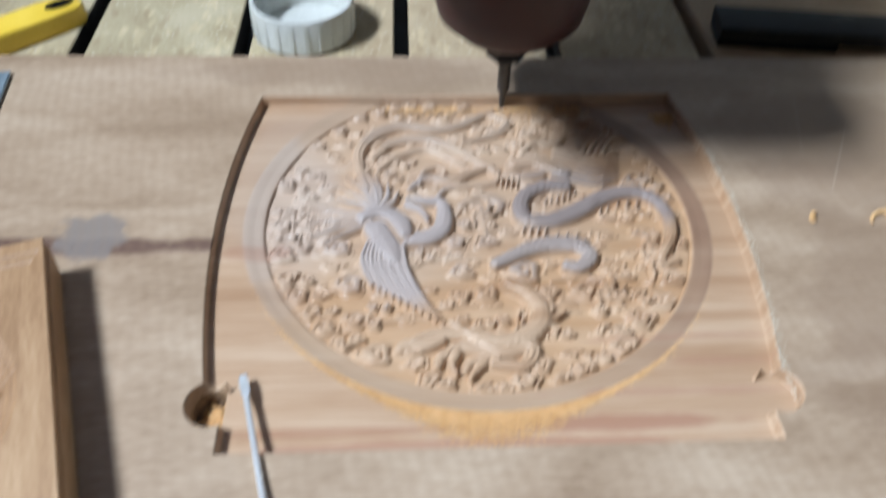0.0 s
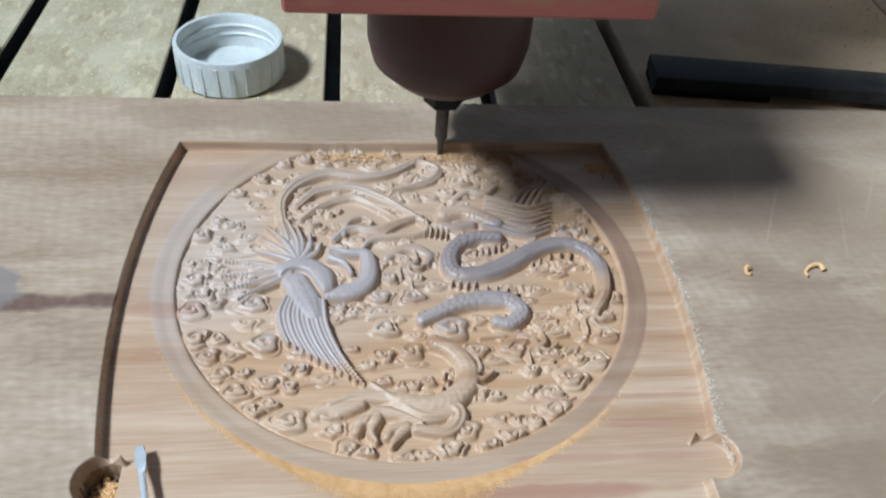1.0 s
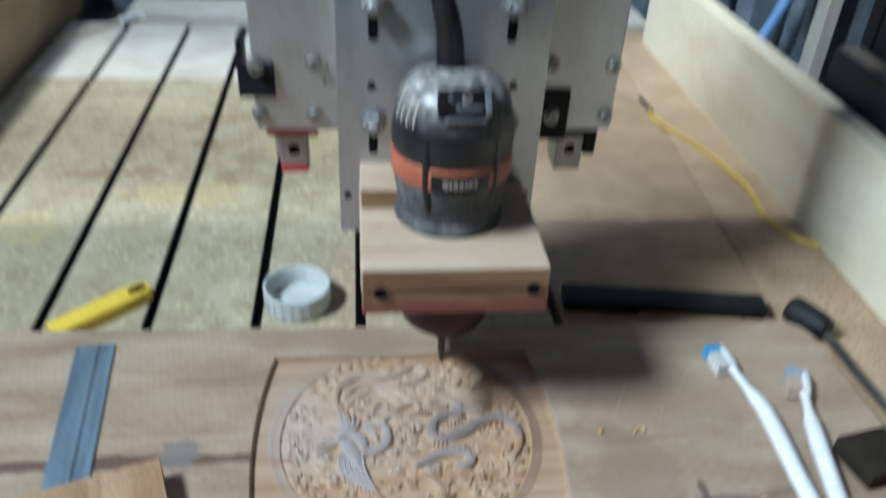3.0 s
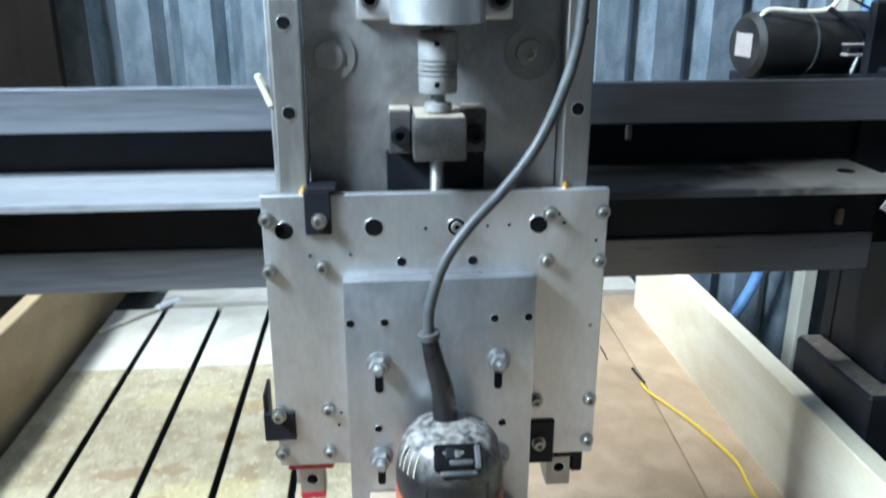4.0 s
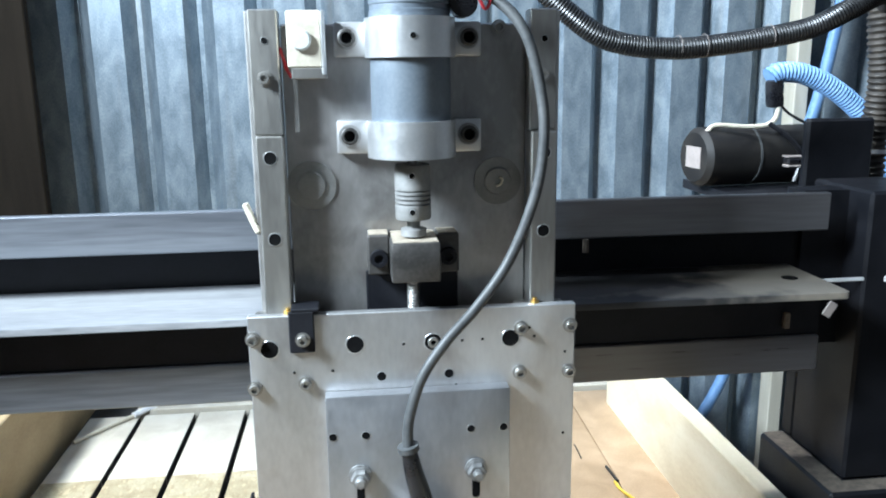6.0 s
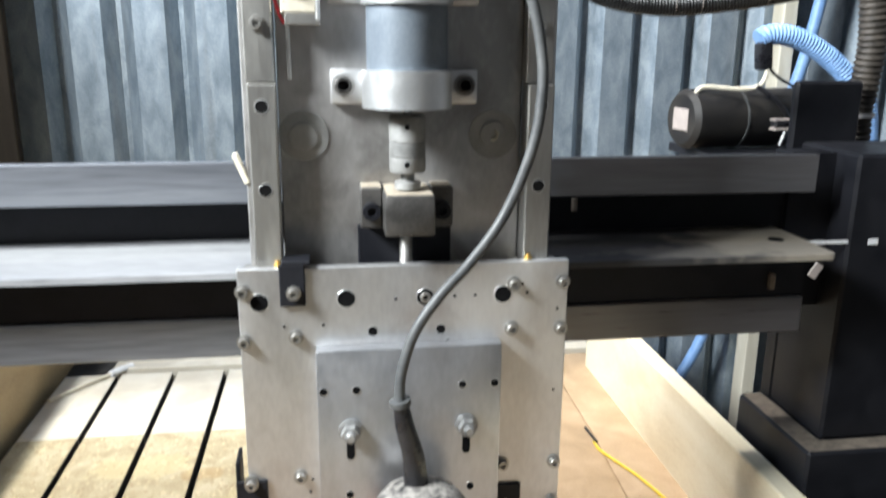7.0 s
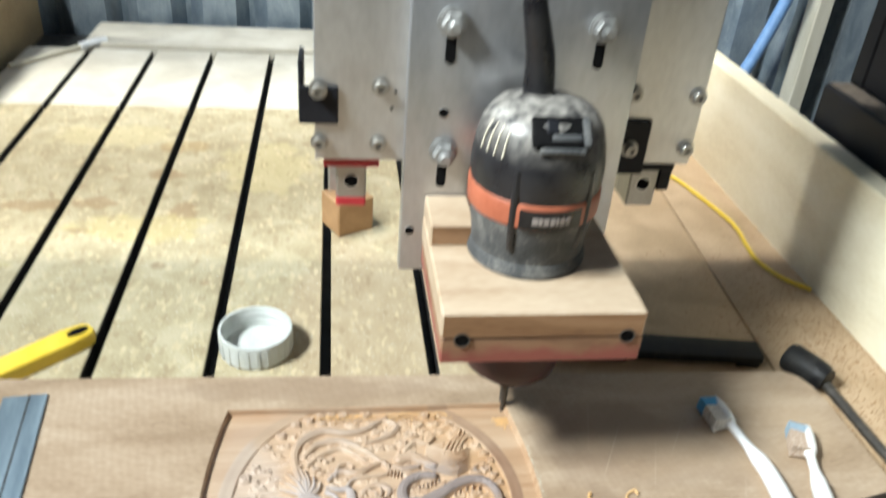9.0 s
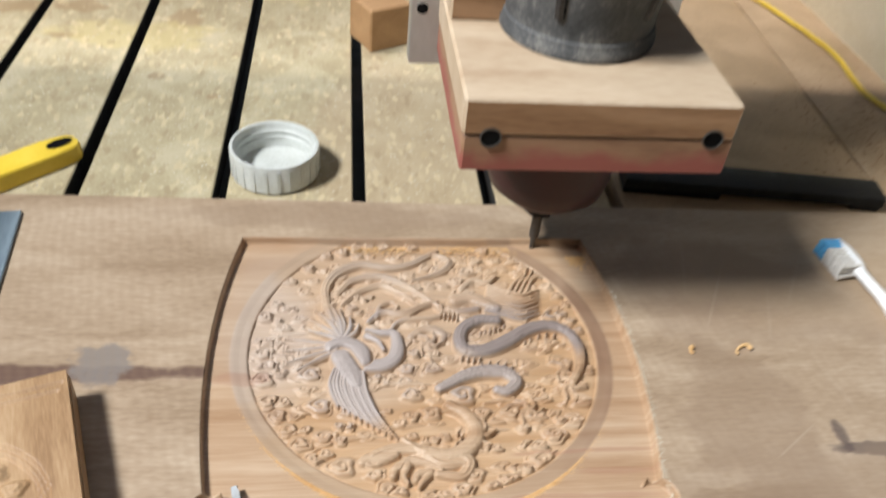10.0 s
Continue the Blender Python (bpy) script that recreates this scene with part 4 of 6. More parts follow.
for k, (at, wide) in enumerate(((-14, 0.0016), (-9.5, 0.0011), (-5, 0.0014), (0, 0.0012), (4, 0.0008), (8, 0.0014), (13, 0.0012))):
    a = radians(-87 + at)
    mark = moved(box(-wide, wide, -0.0003, 0.0003, 0.1911, 0.1954), Matrix.Translation((RX + 0.0405 * math.cos(a), RY + 0.0405 * math.sin(a), 0)) @ Matrix.Rotation(a + radians(90), 4, "Z"))
    part("badge_bar", mark, M_LABEL, router)
# cream ribs, on the left of the crown only
for side, count in ((-1, 4),):
    for k in range(count):
        a = radians(-90 + side * (46 + 9 * k))
        rib = tube([(RX + 0.97 * r * math.cos(a), RY + 0.97 * r * math.sin(a), z) for r, z in ((0.0388, 0.2250), (0.0376, 0.2300), (0.0358, 0.2355), (0.0328, 0.2405))], 0.00065, 6, 4)
        part("vent_rib", rib, M_CREAM, router, "pale cream vent rib")
for a in (radians(-90 - 30), radians(-90 + 38)):
    c, d = math.cos(a), math.sin(a)
    part("ridge", tube([(RX + 0.97 * r * c, RY + 0.97 * r * d, z) for r, z in ((0.0352, 0.170), (0.0368, 0.178), (0.0384, 0.190), (0.0386, 0.206), (0.0374, 0.2200))], 0.0026, 8, 5), M_PLASTIC, router)
tilt = Matrix.Translation((RX + 0.003, RY - 0.0286, 0.2416)) @ Matrix.Rotation(radians(-48), 4, "X") @ Matrix.Diagonal((1.22, 1.0, 1.12, 1))
recess = part("switch_recess", moved(box(-0.0135, 0.0135, -0.0018, 0.0040, -0.0085, 0.0085, 0.0025, segments=3), tilt), M_HOLE, router, "sunk switch opening")
part("rocker", moved(box(-0.0050, 0.0085, -0.0027, -0.0012, -0.0052, -0.0020, 0.0006), tilt), M_DUSTY, recess, "dusty rocker switch")
part("rocker", moved(box(-0.0070, -0.0015, -0.0026, -0.0012, -0.0015, 0.0055, 0.0006), tilt), M_BLACK, recess, "dusty rocker switch")
part("switch_frame", moved(box(-0.0105, 0.0105, -0.0008, 0.0030, -0.0112, -0.0080, 0.0012, segments=2), tilt), M_DUSTY, recess, "dusty lip under the switch")
part("side_lip", moved(box(0.0090, 0.0128, -0.0026, 0.0020, -0.0080, 0.0070, 0.0012, segments=2), tilt), M_DUSTY, recess, "dusty lip beside the switch")
NX = Matrix.Translation((0.0925, 0, 0))
part("nose", lathe([(0, 0.1166), (0.0325, 0.1166), (0.0332, 0.0900), (0.0332, 0.0740), (0.0310, 0.0645), (0.0225, 0.0565), (0.0108, 0.0530), (0.0, 0.0530)], NX, 48), M_MAROON, router, "dark maroon router nose")
part("collet", lathe([(0.0, 0.0532), (0.0092, 0.0532), (0.0088, 0.0425), (0.0060, 0.0420), (0.0, 0.0420)], NX, 6), M_BLACK, router, "black collet nut")
part("bit", lathe([(0.0, 0.0425), (0.0029, 0.0425), (0.0029, 0.0240), (0.0016, 0.0215), (0.0012, 0.0120), (0.0, 0.0112)], NX, 12), M_DARKSTEEL, router, "steel bit, dull with dust")
part("strain_relief", tube([(RX - 0.002, 0.008, 0.2450), (RX - 0.004, 0.007, 0.270), (RX - 0.010, 0.006, 0.295), (RX - 0.0135, 0.006, 0.3135)], lambda u: 0.0094 - 0.0036 * u, 14, 6), M_PLASTIC, router, "tapered rubber cable sleeve")
part("sleeve_collar", lathe([(0.0, -0.002), (0.0078, -0.002), (0.0078, 0.0022), (0.0, 0.0022)], Matrix.Translation((RX - 0.0137, 0.006, 0.3150)) @ Matrix.Rotation(radians(-10), 4, "Y"), 20), M_GREY, router)
CORD = [(RX - 0.014, 0.006, 0.314), (0.0785, 0.008, 0.336), (0.0885, 0.011, 0.366), (0.107, 0.016, 0.391), (0.131, 0.024, 0.4140), (0.1545, 0.030, 0.4445), (0.172, 0.030, 0.487), (0.179, 0.030, 0.523), (0.1785, 0.032, 0.560), (0.1675, 0.036, 0.604), (0.149, 0.046, 0.628), (0.125, 0.062, 0.640), (0.115, 0.080, 0.66)]
part("power_cord", tube(CORD, 0.0040, 12, 8), M_GREY, carriage, "thick grey power cord")
part("wedge", moved(box(-0.0022, 0.0022, -0.004, 0.004, -0.012, 0.012, 0.0008), Matrix.Translation((-0.0330, 0.086, 0.473)) @ Matrix.Rotation(radians(-22), 4, "Y")), M_CREAM, carriage, "pale wooden wedge")

# ---- the carved board ----
TOP = 0.0191
RIM = (-0.1125, 0.1090, -0.1930, 0.0085)  # the stretch of the board that holds the carving
CX, CY = -1.5, -78.5  # the middle of the two animals, mm


def curve(points, per=10):
    return np.array([tuple(v)[:2] for v in smooth_path([(x, y, 0) for x, y in points], per)])


class Relief:
    """A field of heights in mm over a grid in mm."""

    def __init__(self, xs, ys):
        self.x, self.y = np.meshgrid(xs, ys)
        self.h = np.zeros_like(self.x)
        self.xs, self.ys = xs, ys

    def window(self, x0, x1, y0, y1):
        i = np.searchsorted(self.xs, (x0, x1))
        j = np.searchsorted(self.ys, (y0, y1))
        return slice(j[0], j[1]), slice(i[0], i[1])

    def stroke(self, points, w0, w1, high, belly=None, scales=0.0, lines=0):
        """A rounded ridge along a path, its half width going from w0 over belly to w1."""
        c = curve(points)
        n = len(c)
        u = np.linspace(0, 1, n)
        w = w0 + (w1 - w0) * u if belly is None else np.interp(u, (0, 0.5, 1), (w0, belly, w1))
        most = w.max() + 0.6
        wi = self.window(c[:, 0].min() - most, c[:, 0].max() + most, c[:, 1].min() - most, c[:, 1].max() + most)
        x, y = self.x[wi], self.y[wi]
        if not x.size:
            return
        best, at, side = np.full(x.shape, 9.0), np.zeros(x.shape), np.zeros(x.shape)
        step = np.gradient(c, axis=0)
        run = np.r_[0, np.cumsum(np.hypot(*np.diff(c, axis=0).T))]
        for k in range(n):
            dx, dy = x - c[k, 0], y - c[k, 1]
            d = np.hypot(dx, dy) / w[k]
            near = d < best
            best = np.where(near, d, best)
            at = np.where(near, run[k], at)
            side = np.where(near, (dx * step[k, 1] - dy * step[k, 0]) / (np.hypot(*step[k]) + 1e-9) / w[k], side)
        body = 0.68 * high * np.clip(1 - np.clip(best, 0, 1) ** 2.5, 0, 1) ** 0.5
        if scales:
            body += np.where(best < 0.85, 0.6 * scales * np.abs(np.sin(at * 2.4 + np.abs(side) * 2.5)) * np.abs(np.cos(side * 5.5)), 0)
        if lines:
            body += np.where(best < 0.95, 0.26 * np.cos(side * np.pi * lines), 0)
        moat = 1 - 0.5 * np.clip((1.0 + 1.0 / w.max() - best) * w.max(), 0, 1) if high > 5.9 else 1.0
        self.h[wi] = np.where(best < 1, np.maximum(self.h[wi] * moat, body), self.h[wi] * moat)

    def cloud(self, cx, cy, r, high, turn=1.0, start=0.0, flat=0.84):
        """A flat dome cut with a spiral groove, standing in a shallow moat."""
        wi = self.window(cx - r * 1.4, cx + r * 1.4, cy - r * 1.4, cy + r * 1.4)
        u, v = (self.x[wi] - cx) / r, (self.y[wi] - cy) / (r * flat)
        if not u.size:
            return
        a = np.arctan2(v, u) * turn + start
        d = np.hypot(u, v) / (1 + 0.13 * np.cos(3 * a + 2 * start) + 0.06 * np.cos(5 * a))
        dome = high * np.clip(1 - np.clip(d, 0, 1) ** 3.2, 0, 1) ** 0.55
        phase = d * 1.75 - a / (2 * np.pi)
        away = np.abs(phase - np.round(phase)) / 1.75
        groove = np.exp(-((away / 0.075) ** 2)) * np.clip((d - 0.18) / 0.12, 0, 1) * np.clip((0.95 - d) / 0.1, 0, 1)
        body = dome - high * (0.5 * groove + 0.4 * np.exp(-((d / 0.17) ** 2)))
        moat = 1 - 0.75 * np.clip((1.22 - d) / 0.16, 0, 1)
        self.h[wi] = np.where(d < 1, np.maximum(body, 0.25 * self.h[wi]), self.h[wi] * moat)


def medallion(f):
    """The phoenix and the dragon among curled clouds, round (0, 0)."""
    pick = random.Random(11)

    def curl(x, y, r):
        """One scrolled cloud with a trailing wisp."""
        way = pick.choice((-1, 1))
        if r > 3.0 and pick.random() < 0.6:
            f.stroke([(x + way * r * 0.3, y - r * 0.70), (x + way * r * 1.3, y - r * 0.85), (x + way * r * 2.2, y - r * 0.55)], 1.1, 0.4, 2.6)
        f.cloud(x, y, 1.45 * r, pick.uniform(2.7, 3.5), way, pick.uniform(0, 6), pick.uniform(0.68, 0.88))

    # a bed of small, lower clouds over the whole field, but for a few smooth patches of sky
    smooth = ((38, -57, 13), (-40, -52, 9), (-8, -33, 8), (40, 8, 5), (-20, 38, 9))
    sown = []
    while len(sown) < 260:
        a, d, r = pick.uniform(0, 2 * math.pi), 86 * math.sqrt(pick.random()), pick.uniform(3.4, 6.0)
        x, y = d * math.cos(a), 4.3 + d * math.sin(a)
        if d + r > 85 or y > 79 - r * 0.5 or any(math.hypot(x - p, y - q) < w for p, q, w in smooth):
            if pick.random() > 0.02:
                continue
        sown.append((x, y))
        f.cloud(x, y, r, pick.uniform(1.7, 2.7), pick.choice((-1, 1)), pick.uniform(0, 6), pick.uniform(0.45, 0.75))
    # clouds along the western rim: middle, half width
    for x, y, r in [(-80.2, 24.9, 3.7), (-74.1, 34.2, 2.5), (-68.6, 50.7, 3.5), (-58.9, 61.3, 2.9), (-50.4, 71.9, 3.2), (-81.9, 8.6, 1.7), (-76.9, 8.8, 1.9), (-71.4, 6.6, 1.9), (-78.6, -0.4, 4.1), (-75.5, -8.1, 4.2), (-77.7, -16.1, 4.4), (-56.0, -13.4, 4.5), (-74.6, -29.6, 4.2), (-67.3, -29.8, 2.5), (-69.5, -37.5, 3.4), (-50.6, -31.9, 4.7), (-40.3, -27.9, 2.6), (-64.2, -45.5, 3.7), (-56.3, -45.3, 2.4), (-48.2, -49.4, 4.1), (-41.0, -51.5, 2.4), (-59.2, -52.8, 4.0), (-52.7, -61.2, 3.4), (-47.5, -58.2, 2.5), (-40.7, -64.7, 4.7)]:
        curl(x, y, r)
    # clouds along the southern rim: middle, half width
    for x, y, r in [(-37.6, -43.9, 2.2), (-41.8, -43.8, 2.1), (-22.4, -58.7, 3.3), (-27.8, -63.7, 3.3), (-21.5, -77.2, 4.4), (-16.2, -78.0, 2.6), (-2.6, -80.4, 3.8), (4.1, -79.7, 3.0), (10.9, -77.9, 4.1), (16.5, -70.6, 3.6), (24.0, -76.7, 3.2), (31.2, -73.6, 3.6), (34.8, -68.0, 2.6), (39.5, -68.2, 2.6), (47.0, -64.1, 4.6), (42.3, -56.2, 3.1), (47.4, -57.1, 3.5), (55.6, -51.5, 4.3)]:
        curl(x, y, r)
    # clouds along the eastern rim: middle, half width
    for x, y, r in [(65.8, -43.5, 4.9), (59.6, -43.1, 2.4), (72.7, -31.7, 4.6), (68.5, -22.3, 3.9), (78.4, -13.7, 3.9), (73.5, -23.0, 3.0), (68.0, 24.3, 3.5), (73.8, 25.0, 3.1), (78.2, 20.7, 2.6), (81.1, 13.7, 2.3), (70.7, 46.7, 3.0), (75.5, 39.7, 2.7), (78.9, 33.0, 2.5), (67.8, 55.5, 2.5), (60.2, 62.9, 3.6), (54.5, 67.9, 3.1)]:
        curl(x, y, r)
    # clouds between the two animals: middle, half width
    for x, y, r in [(38.1, -38.0, 5.3), (45.4, -39.8, 3.6), (23.4, -38.1, 4.0), (15.2, -27.2, 5.5), (-0.5, -37.4, 4.4), (-9.2, -39.2, 3.3), (-8.4, -26.6, 3.9), (-14.3, -43.1, 2.7), (4.9, -51.1, 2.5), (0.6, -52.4, 1.9), (20.9, -56.7, 2.0), (24.4, -57.0, 2.1), (27.8, -57.6, 2.1), (2.3, -10.9, 4.0), (-9.9, -10.7, 4.2), (3.7, -1.6, 2.8), (-5.4, -1.1, 2.4), (41.7, -47.4, 2.5), (-20.0, -19.4, 1.8), (-24.1, -15.6, 1.6), (-41.0, -11.8, 1.8), (51.0, -40.2, 2.6)]:
        curl(x, y, r)
    # clouds under the northern edge: middle, half width
    for x, y, r in [(26.6, 58.0, 4.0), (21.0, 50.8, 3.4), (33.2, 67.9, 3.3), (15.4, 67.9, 2.8), (25.4, 41.6, 3.2), (19.5, 34.2, 2.3), (-36.2, 30.7, 2.5), (-33.0, 38.2, 1.8), (-29.5, 36.7, 1.8), (-26.3, 38.9, 1.8), (-40.7, 75.3, 2.8), (-34.0, 77.9, 2.8), (-26.2, 79.7, 2.8), (-17.6, 78.9, 2.8), (-2.3, 78.1, 3.0), (38.8, 76.5, 2.9), (46.8, 77.4, 2.6), (-35.8, 17.7, 2.2), (9.9, 60.4, 2.2)]:
        curl(x, y, r)
    # low wisps of sky behind them
    for x, y in ([(-71.2, -0.6), (-63.3, -6.1), (-60.7, 6.2), (-63.3, 13.3), (-47.3, -25.4), (-37.4, -49.7), (-29, -49.9), (-15.1, -20.1), (-5.9, -20.3), (10.1, -4.8), (-12, -43.9), (7.8, -35.3), (33.6, -31.2), (24.3, -47.2)]):
        w = pick.uniform(5, 10)
        f.stroke([(x - w, y - 1), (x, y + pick.uniform(-0.5, 1.5)), (x + w, y)], 1.0, 0.4, 2.6, 1.7)
    # dragon: coils, spines, tail, mane and claws
    f.stroke([(0.945 * x, y) for x, y in [(40.9, 20.4), (31.6, 20.5), (22.8, 15.7), (19, 7.8), (21.2, -0), (32.1, -0.2), (43.8, 5.3), (56.4, 13.2), (69.5, 16.1), (78.9, 11.4), (82.7, 0.9), (80.6, -11.7), (74.1, -22.1)]], 3.4, 2.4, 7.0, 4.8, 0.7)
    f.stroke([(4.9, -24.3), (10.7, -20.7), (18.6, -16.2), (27.5, -13.8), (37.9, -14.8), (42.3, -20.9), (37.1, -26.3), (32.5, -25.7)], 2.8, 2.8, 6.6, 4.8, 0.7)
    f.stroke([(8.8, -34.1), (14.7, -37.8), (19, -44.8), (18.9, -51.9), (13.6, -58.2), (5.8, -61.2), (-4.1, -59.6)], 3.4, 4.0, 6.4, 4.6, 0.4)
    for x, y in ([(29.1, 12.1), (31.6, 12.6), (34.2, 13.5), (36.8, 14.4), (39.4, 15.5), (42, 16.7), (50.9, 5.2), (54.3, 7.2), (58.8, 9.2), (63, 9.8), (67.1, 9.7), (27, -9.2), (31, -8.5), (34.9, -8.6), (38.6, -9.5), (41.9, -11.4), (17.8, -4.9), (20.7, -5.6), (23.5, -6.2), (26.4, -6.5), (11.1, -49), (12, -52.3), (9.7, -55.1)]):
        f.stroke([(x - 0.3, y - 1.2), (x, y), (x + 0.7, y + 1.3)], 0.8, 0.35, 4.6)
    f.stroke([(-27.2, -60.4), (-19, -57), (-9, -57), (2.4, -61.5), (12.4, -62.9), (14, -67), (9.9, -71.7), (0.2, -70.4)], 2.4, 2.0, 5.6, 4.4, 0.0, 3)
    f.stroke([(-13.9, -52.6), (-7.4, -58.1), (2.2, -65.5), (12.1, -65.9)], 2.0, 1.6, 5.8, 3.2, 0.0, 2)
    f.stroke([(-15.8, -66.9), (-12.5, -63), (-6, -64.2), (2, -68.5)], 1.6, 1.2, 5.4, 2.8, 0.0, 2)
    f.stroke([(-19.1, -70.6), (-17.4, -66.8), (-12.5, -65), (-14.3, -70.8), (-12.8, -74.7)], 2.2, 1.0, 5.4, 2.6)
    f.stroke([(-9.5, -72.9), (-7.8, -70.1), (-2.9, -69.3), (-6.4, -74), (-8.1, -76.8)], 2.0, 1.0, 5.2, 2.4)
    f.stroke([(-32, -63.3), (-28.8, -61.4), (-23.1, -61.6), (-17.4, -59.8)], 2.6, 2.2, 5.0, 3.6)
    f.stroke([(18.4, 35.7), (26.1, 37.3), (33.2, 34), (40, 29)], 4.4, 3.4, 6.4, 4.8, 0.5)
    f.stroke([(14.7, 29.2), (20.9, 27.6), (29.4, 29.1)], 2.6, 2.4, 5.2, 2.8)
    f.stroke([(22.4, 44.1), (29.7, 51), (37.2, 49.3), (43.5, 54.6)], 2.0, 1.0, 5.2, 2.6)
    for k in range(7):
        f.stroke([(x + 0.6 * k, y + 3.1 * k - 8) for x, y in [(34.4, 35.6), (42.6, 32.2), (51.7, 28.9), (62.1, 33.1)]], 1.7, 0.5, 5.4 - 0.3 * (k % 3), 1.5)
    for k in range(4):
        f.stroke([(x + 3.4 * k, y + 0.6 * k) for x, y in [(48.1, 40.6), (52.7, 49.2), (59.2, 54.6), (61.3, 60)]], 1.4, 0.5, 4.6)
    for sx, sy in ([(69, -23.3), (45.5, -37.5), (67.1, -14.1), (20.6, -49.3), (1.9, 5.2)]):
        for k in range(5):
            a = radians(-150 + 62 * k)
            f.stroke([(sx, sy), (sx + 4 * math.cos(a), sy + 4 * math.sin(a)), (sx + 8 * math.cos(a + 0.6), sy + 8 * math.sin(a + 0.6))], 1.9, 0.5, 5.0)
    f.stroke([(-6.7, 9.6), (-0.5, 14.9), (5.5, 14.8), (10.2, 10.8), (8.9, 5.9)], 2.2, 1.6, 4.6, 3.4)
    f.stroke([(-1, 5.2), (1.6, -0.5), (2.6, -7.9)], 2.0, 0.6, 4.4)
    # phoenix: neck and head, body, wing, raised feathers, plumes
    f.stroke([(-39.1, -9.2), (-30.8, -8.9), (-21.5, -9), (-15.2, -4.3), (-13.5, 4), (-15, 11.2), (-21.5, 11.9), (-28.4, 13.4)], 5.0, 1.4, 6.6, 4.4, 0.35)
    f.stroke([(-28.3, 9.9), (-23.4, 6.4), (-20.5, 0.7)], 2.6, 1.2, 6.0)
    f.stroke([(-45.4, 3.1), (-39.7, 4.4), (-32.9, 0.1), (-30.9, -5.4)], 5.0, 5.0, 6.6, 7.0, 0.3)
    f.stroke([(-41.2, -3.8), (-37.1, -13.2), (-34.1, -20.9)], 6.0, 3.5, 6.4, 6.5, 0.5)
    for k in range(11):
        u = k / 10
        (ax, ay), (bx, by), (cx, cy), (dx, dy) = [(-44.5, -11.7), (-46.3, -19.3), (-45.1, -26.7), (-42.5, -33.4)]
        (ex, ey), (gx, gy), (hx, hy), (ix, iy) = [(-30.7, -13.3), (-29.2, -25.9), (-24.4, -39), (-16.4, -52.5)]
        f.stroke([(ax + u * (ex - ax), ay + u * (ey - ay)), (bx + u * (gx - bx), by + u * (gy - by)), (cx + u * (hx - cx), cy + u * (hy - cy)), (dx + u * (ix - dx), dy + u * (iy - dy))], 1.35, 0.9, 5.4 - 0.4 * (k % 2), 1.6, 0, 1)
    wx, wy = (-39.8, 6.7)
    for k, (x, y) in enumerate([(-57.2, 13.8), (-57.2, 21.6), (-54.4, 28.3), (-50.7, 34), (-46.6, 32), (-42.4, 28.8), (-36.9, 23.5), (-32.4, 18.3)]):
        f.stroke([(wx + 0.15 * (x - wx), wy + 0.15 * (y - wy)), (wx + 0.55 * (x - wx) + 1.5, wy + 0.55 * (y - wy)), (x, y)], 2.0, 0.8, 5.0 - 0.5 * (k % 2), 1.9, 0, 1)
    for k, (x, y) in enumerate([(-68.6, 9.1), (-69.2, 0.8), (-66.9, -6.5), (-61.9, -11.3)]):
        f.stroke([(wx - 4, wy - 2 - 1.5 * k), (0.5 * (wx + x), 0.5 * (wy + y) - 1.5), (x, y)], 1.9, 0.9, 4.6, 2.0, 0, 2)
    f.stroke([(-45.3, 20.5), (-48.7, 33), (-49.4, 46.1), (-43, 57.6), (-31.3, 63.7), (-16, 61.1), (-2.6, 64.8), (11.5, 75.1)], 2.0, 1.8, 5.4, 3.6, 0, 3)
    f.stroke([(-43.3, 41.1), (-35.3, 51.2), (-20.4, 54), (-7.6, 47), (2.7, 37.5), (9.6, 30.9)], 2.0, 1.4, 5.2, 3.4, 0, 3)
    f.stroke([(-40.9, 32.9), (-32, 42.7), (-20.4, 47.7), (-9.9, 40.9), (-1.8, 32.6)], 1.6, 1.0, 4.6, 2.4, 0, 2)
    f.stroke([(-27.5, 20.3), (-20.4, 27.3), (-10.2, 26.3), (0.3, 31.6), (8.8, 34.1)], 1.8, 1.0, 5.0, 3.2, 0, 2)
    f.stroke([(-23.5, 23.3), (-21.5, 31.2), (-16.3, 34.3), (-12.2, 31.1)], 1.6, 0.8, 4.6, 2.2, 0, 1)
    f.stroke([(-16.5, 14.2), (-12.4, 20.1), (-4.3, 22.2), (9.2, 24.5), (10.8, 32.5)], 1.6, 1.0, 4.4, 2.2, 0, 1)
    f.stroke([(-0.3, 67.4), (9.1, 72.4), (17.8, 67.5), (15, 60.1), (5.8, 54.6), (-3.1, 51.1)], 1.8, 1.0, 4.8, 2.8, 0, 2)
    for k in range(5):
        f.stroke([(x + 2.2 * k, y - 0.5 * k) for x, y in [(8.5, 30.3), (10, 27.1), (9.1, 23)]], 0.9, 0.4, 4.4)


def half_width(s):
    return 95.5 + 0.2023 * s - 0.001272 * s * s


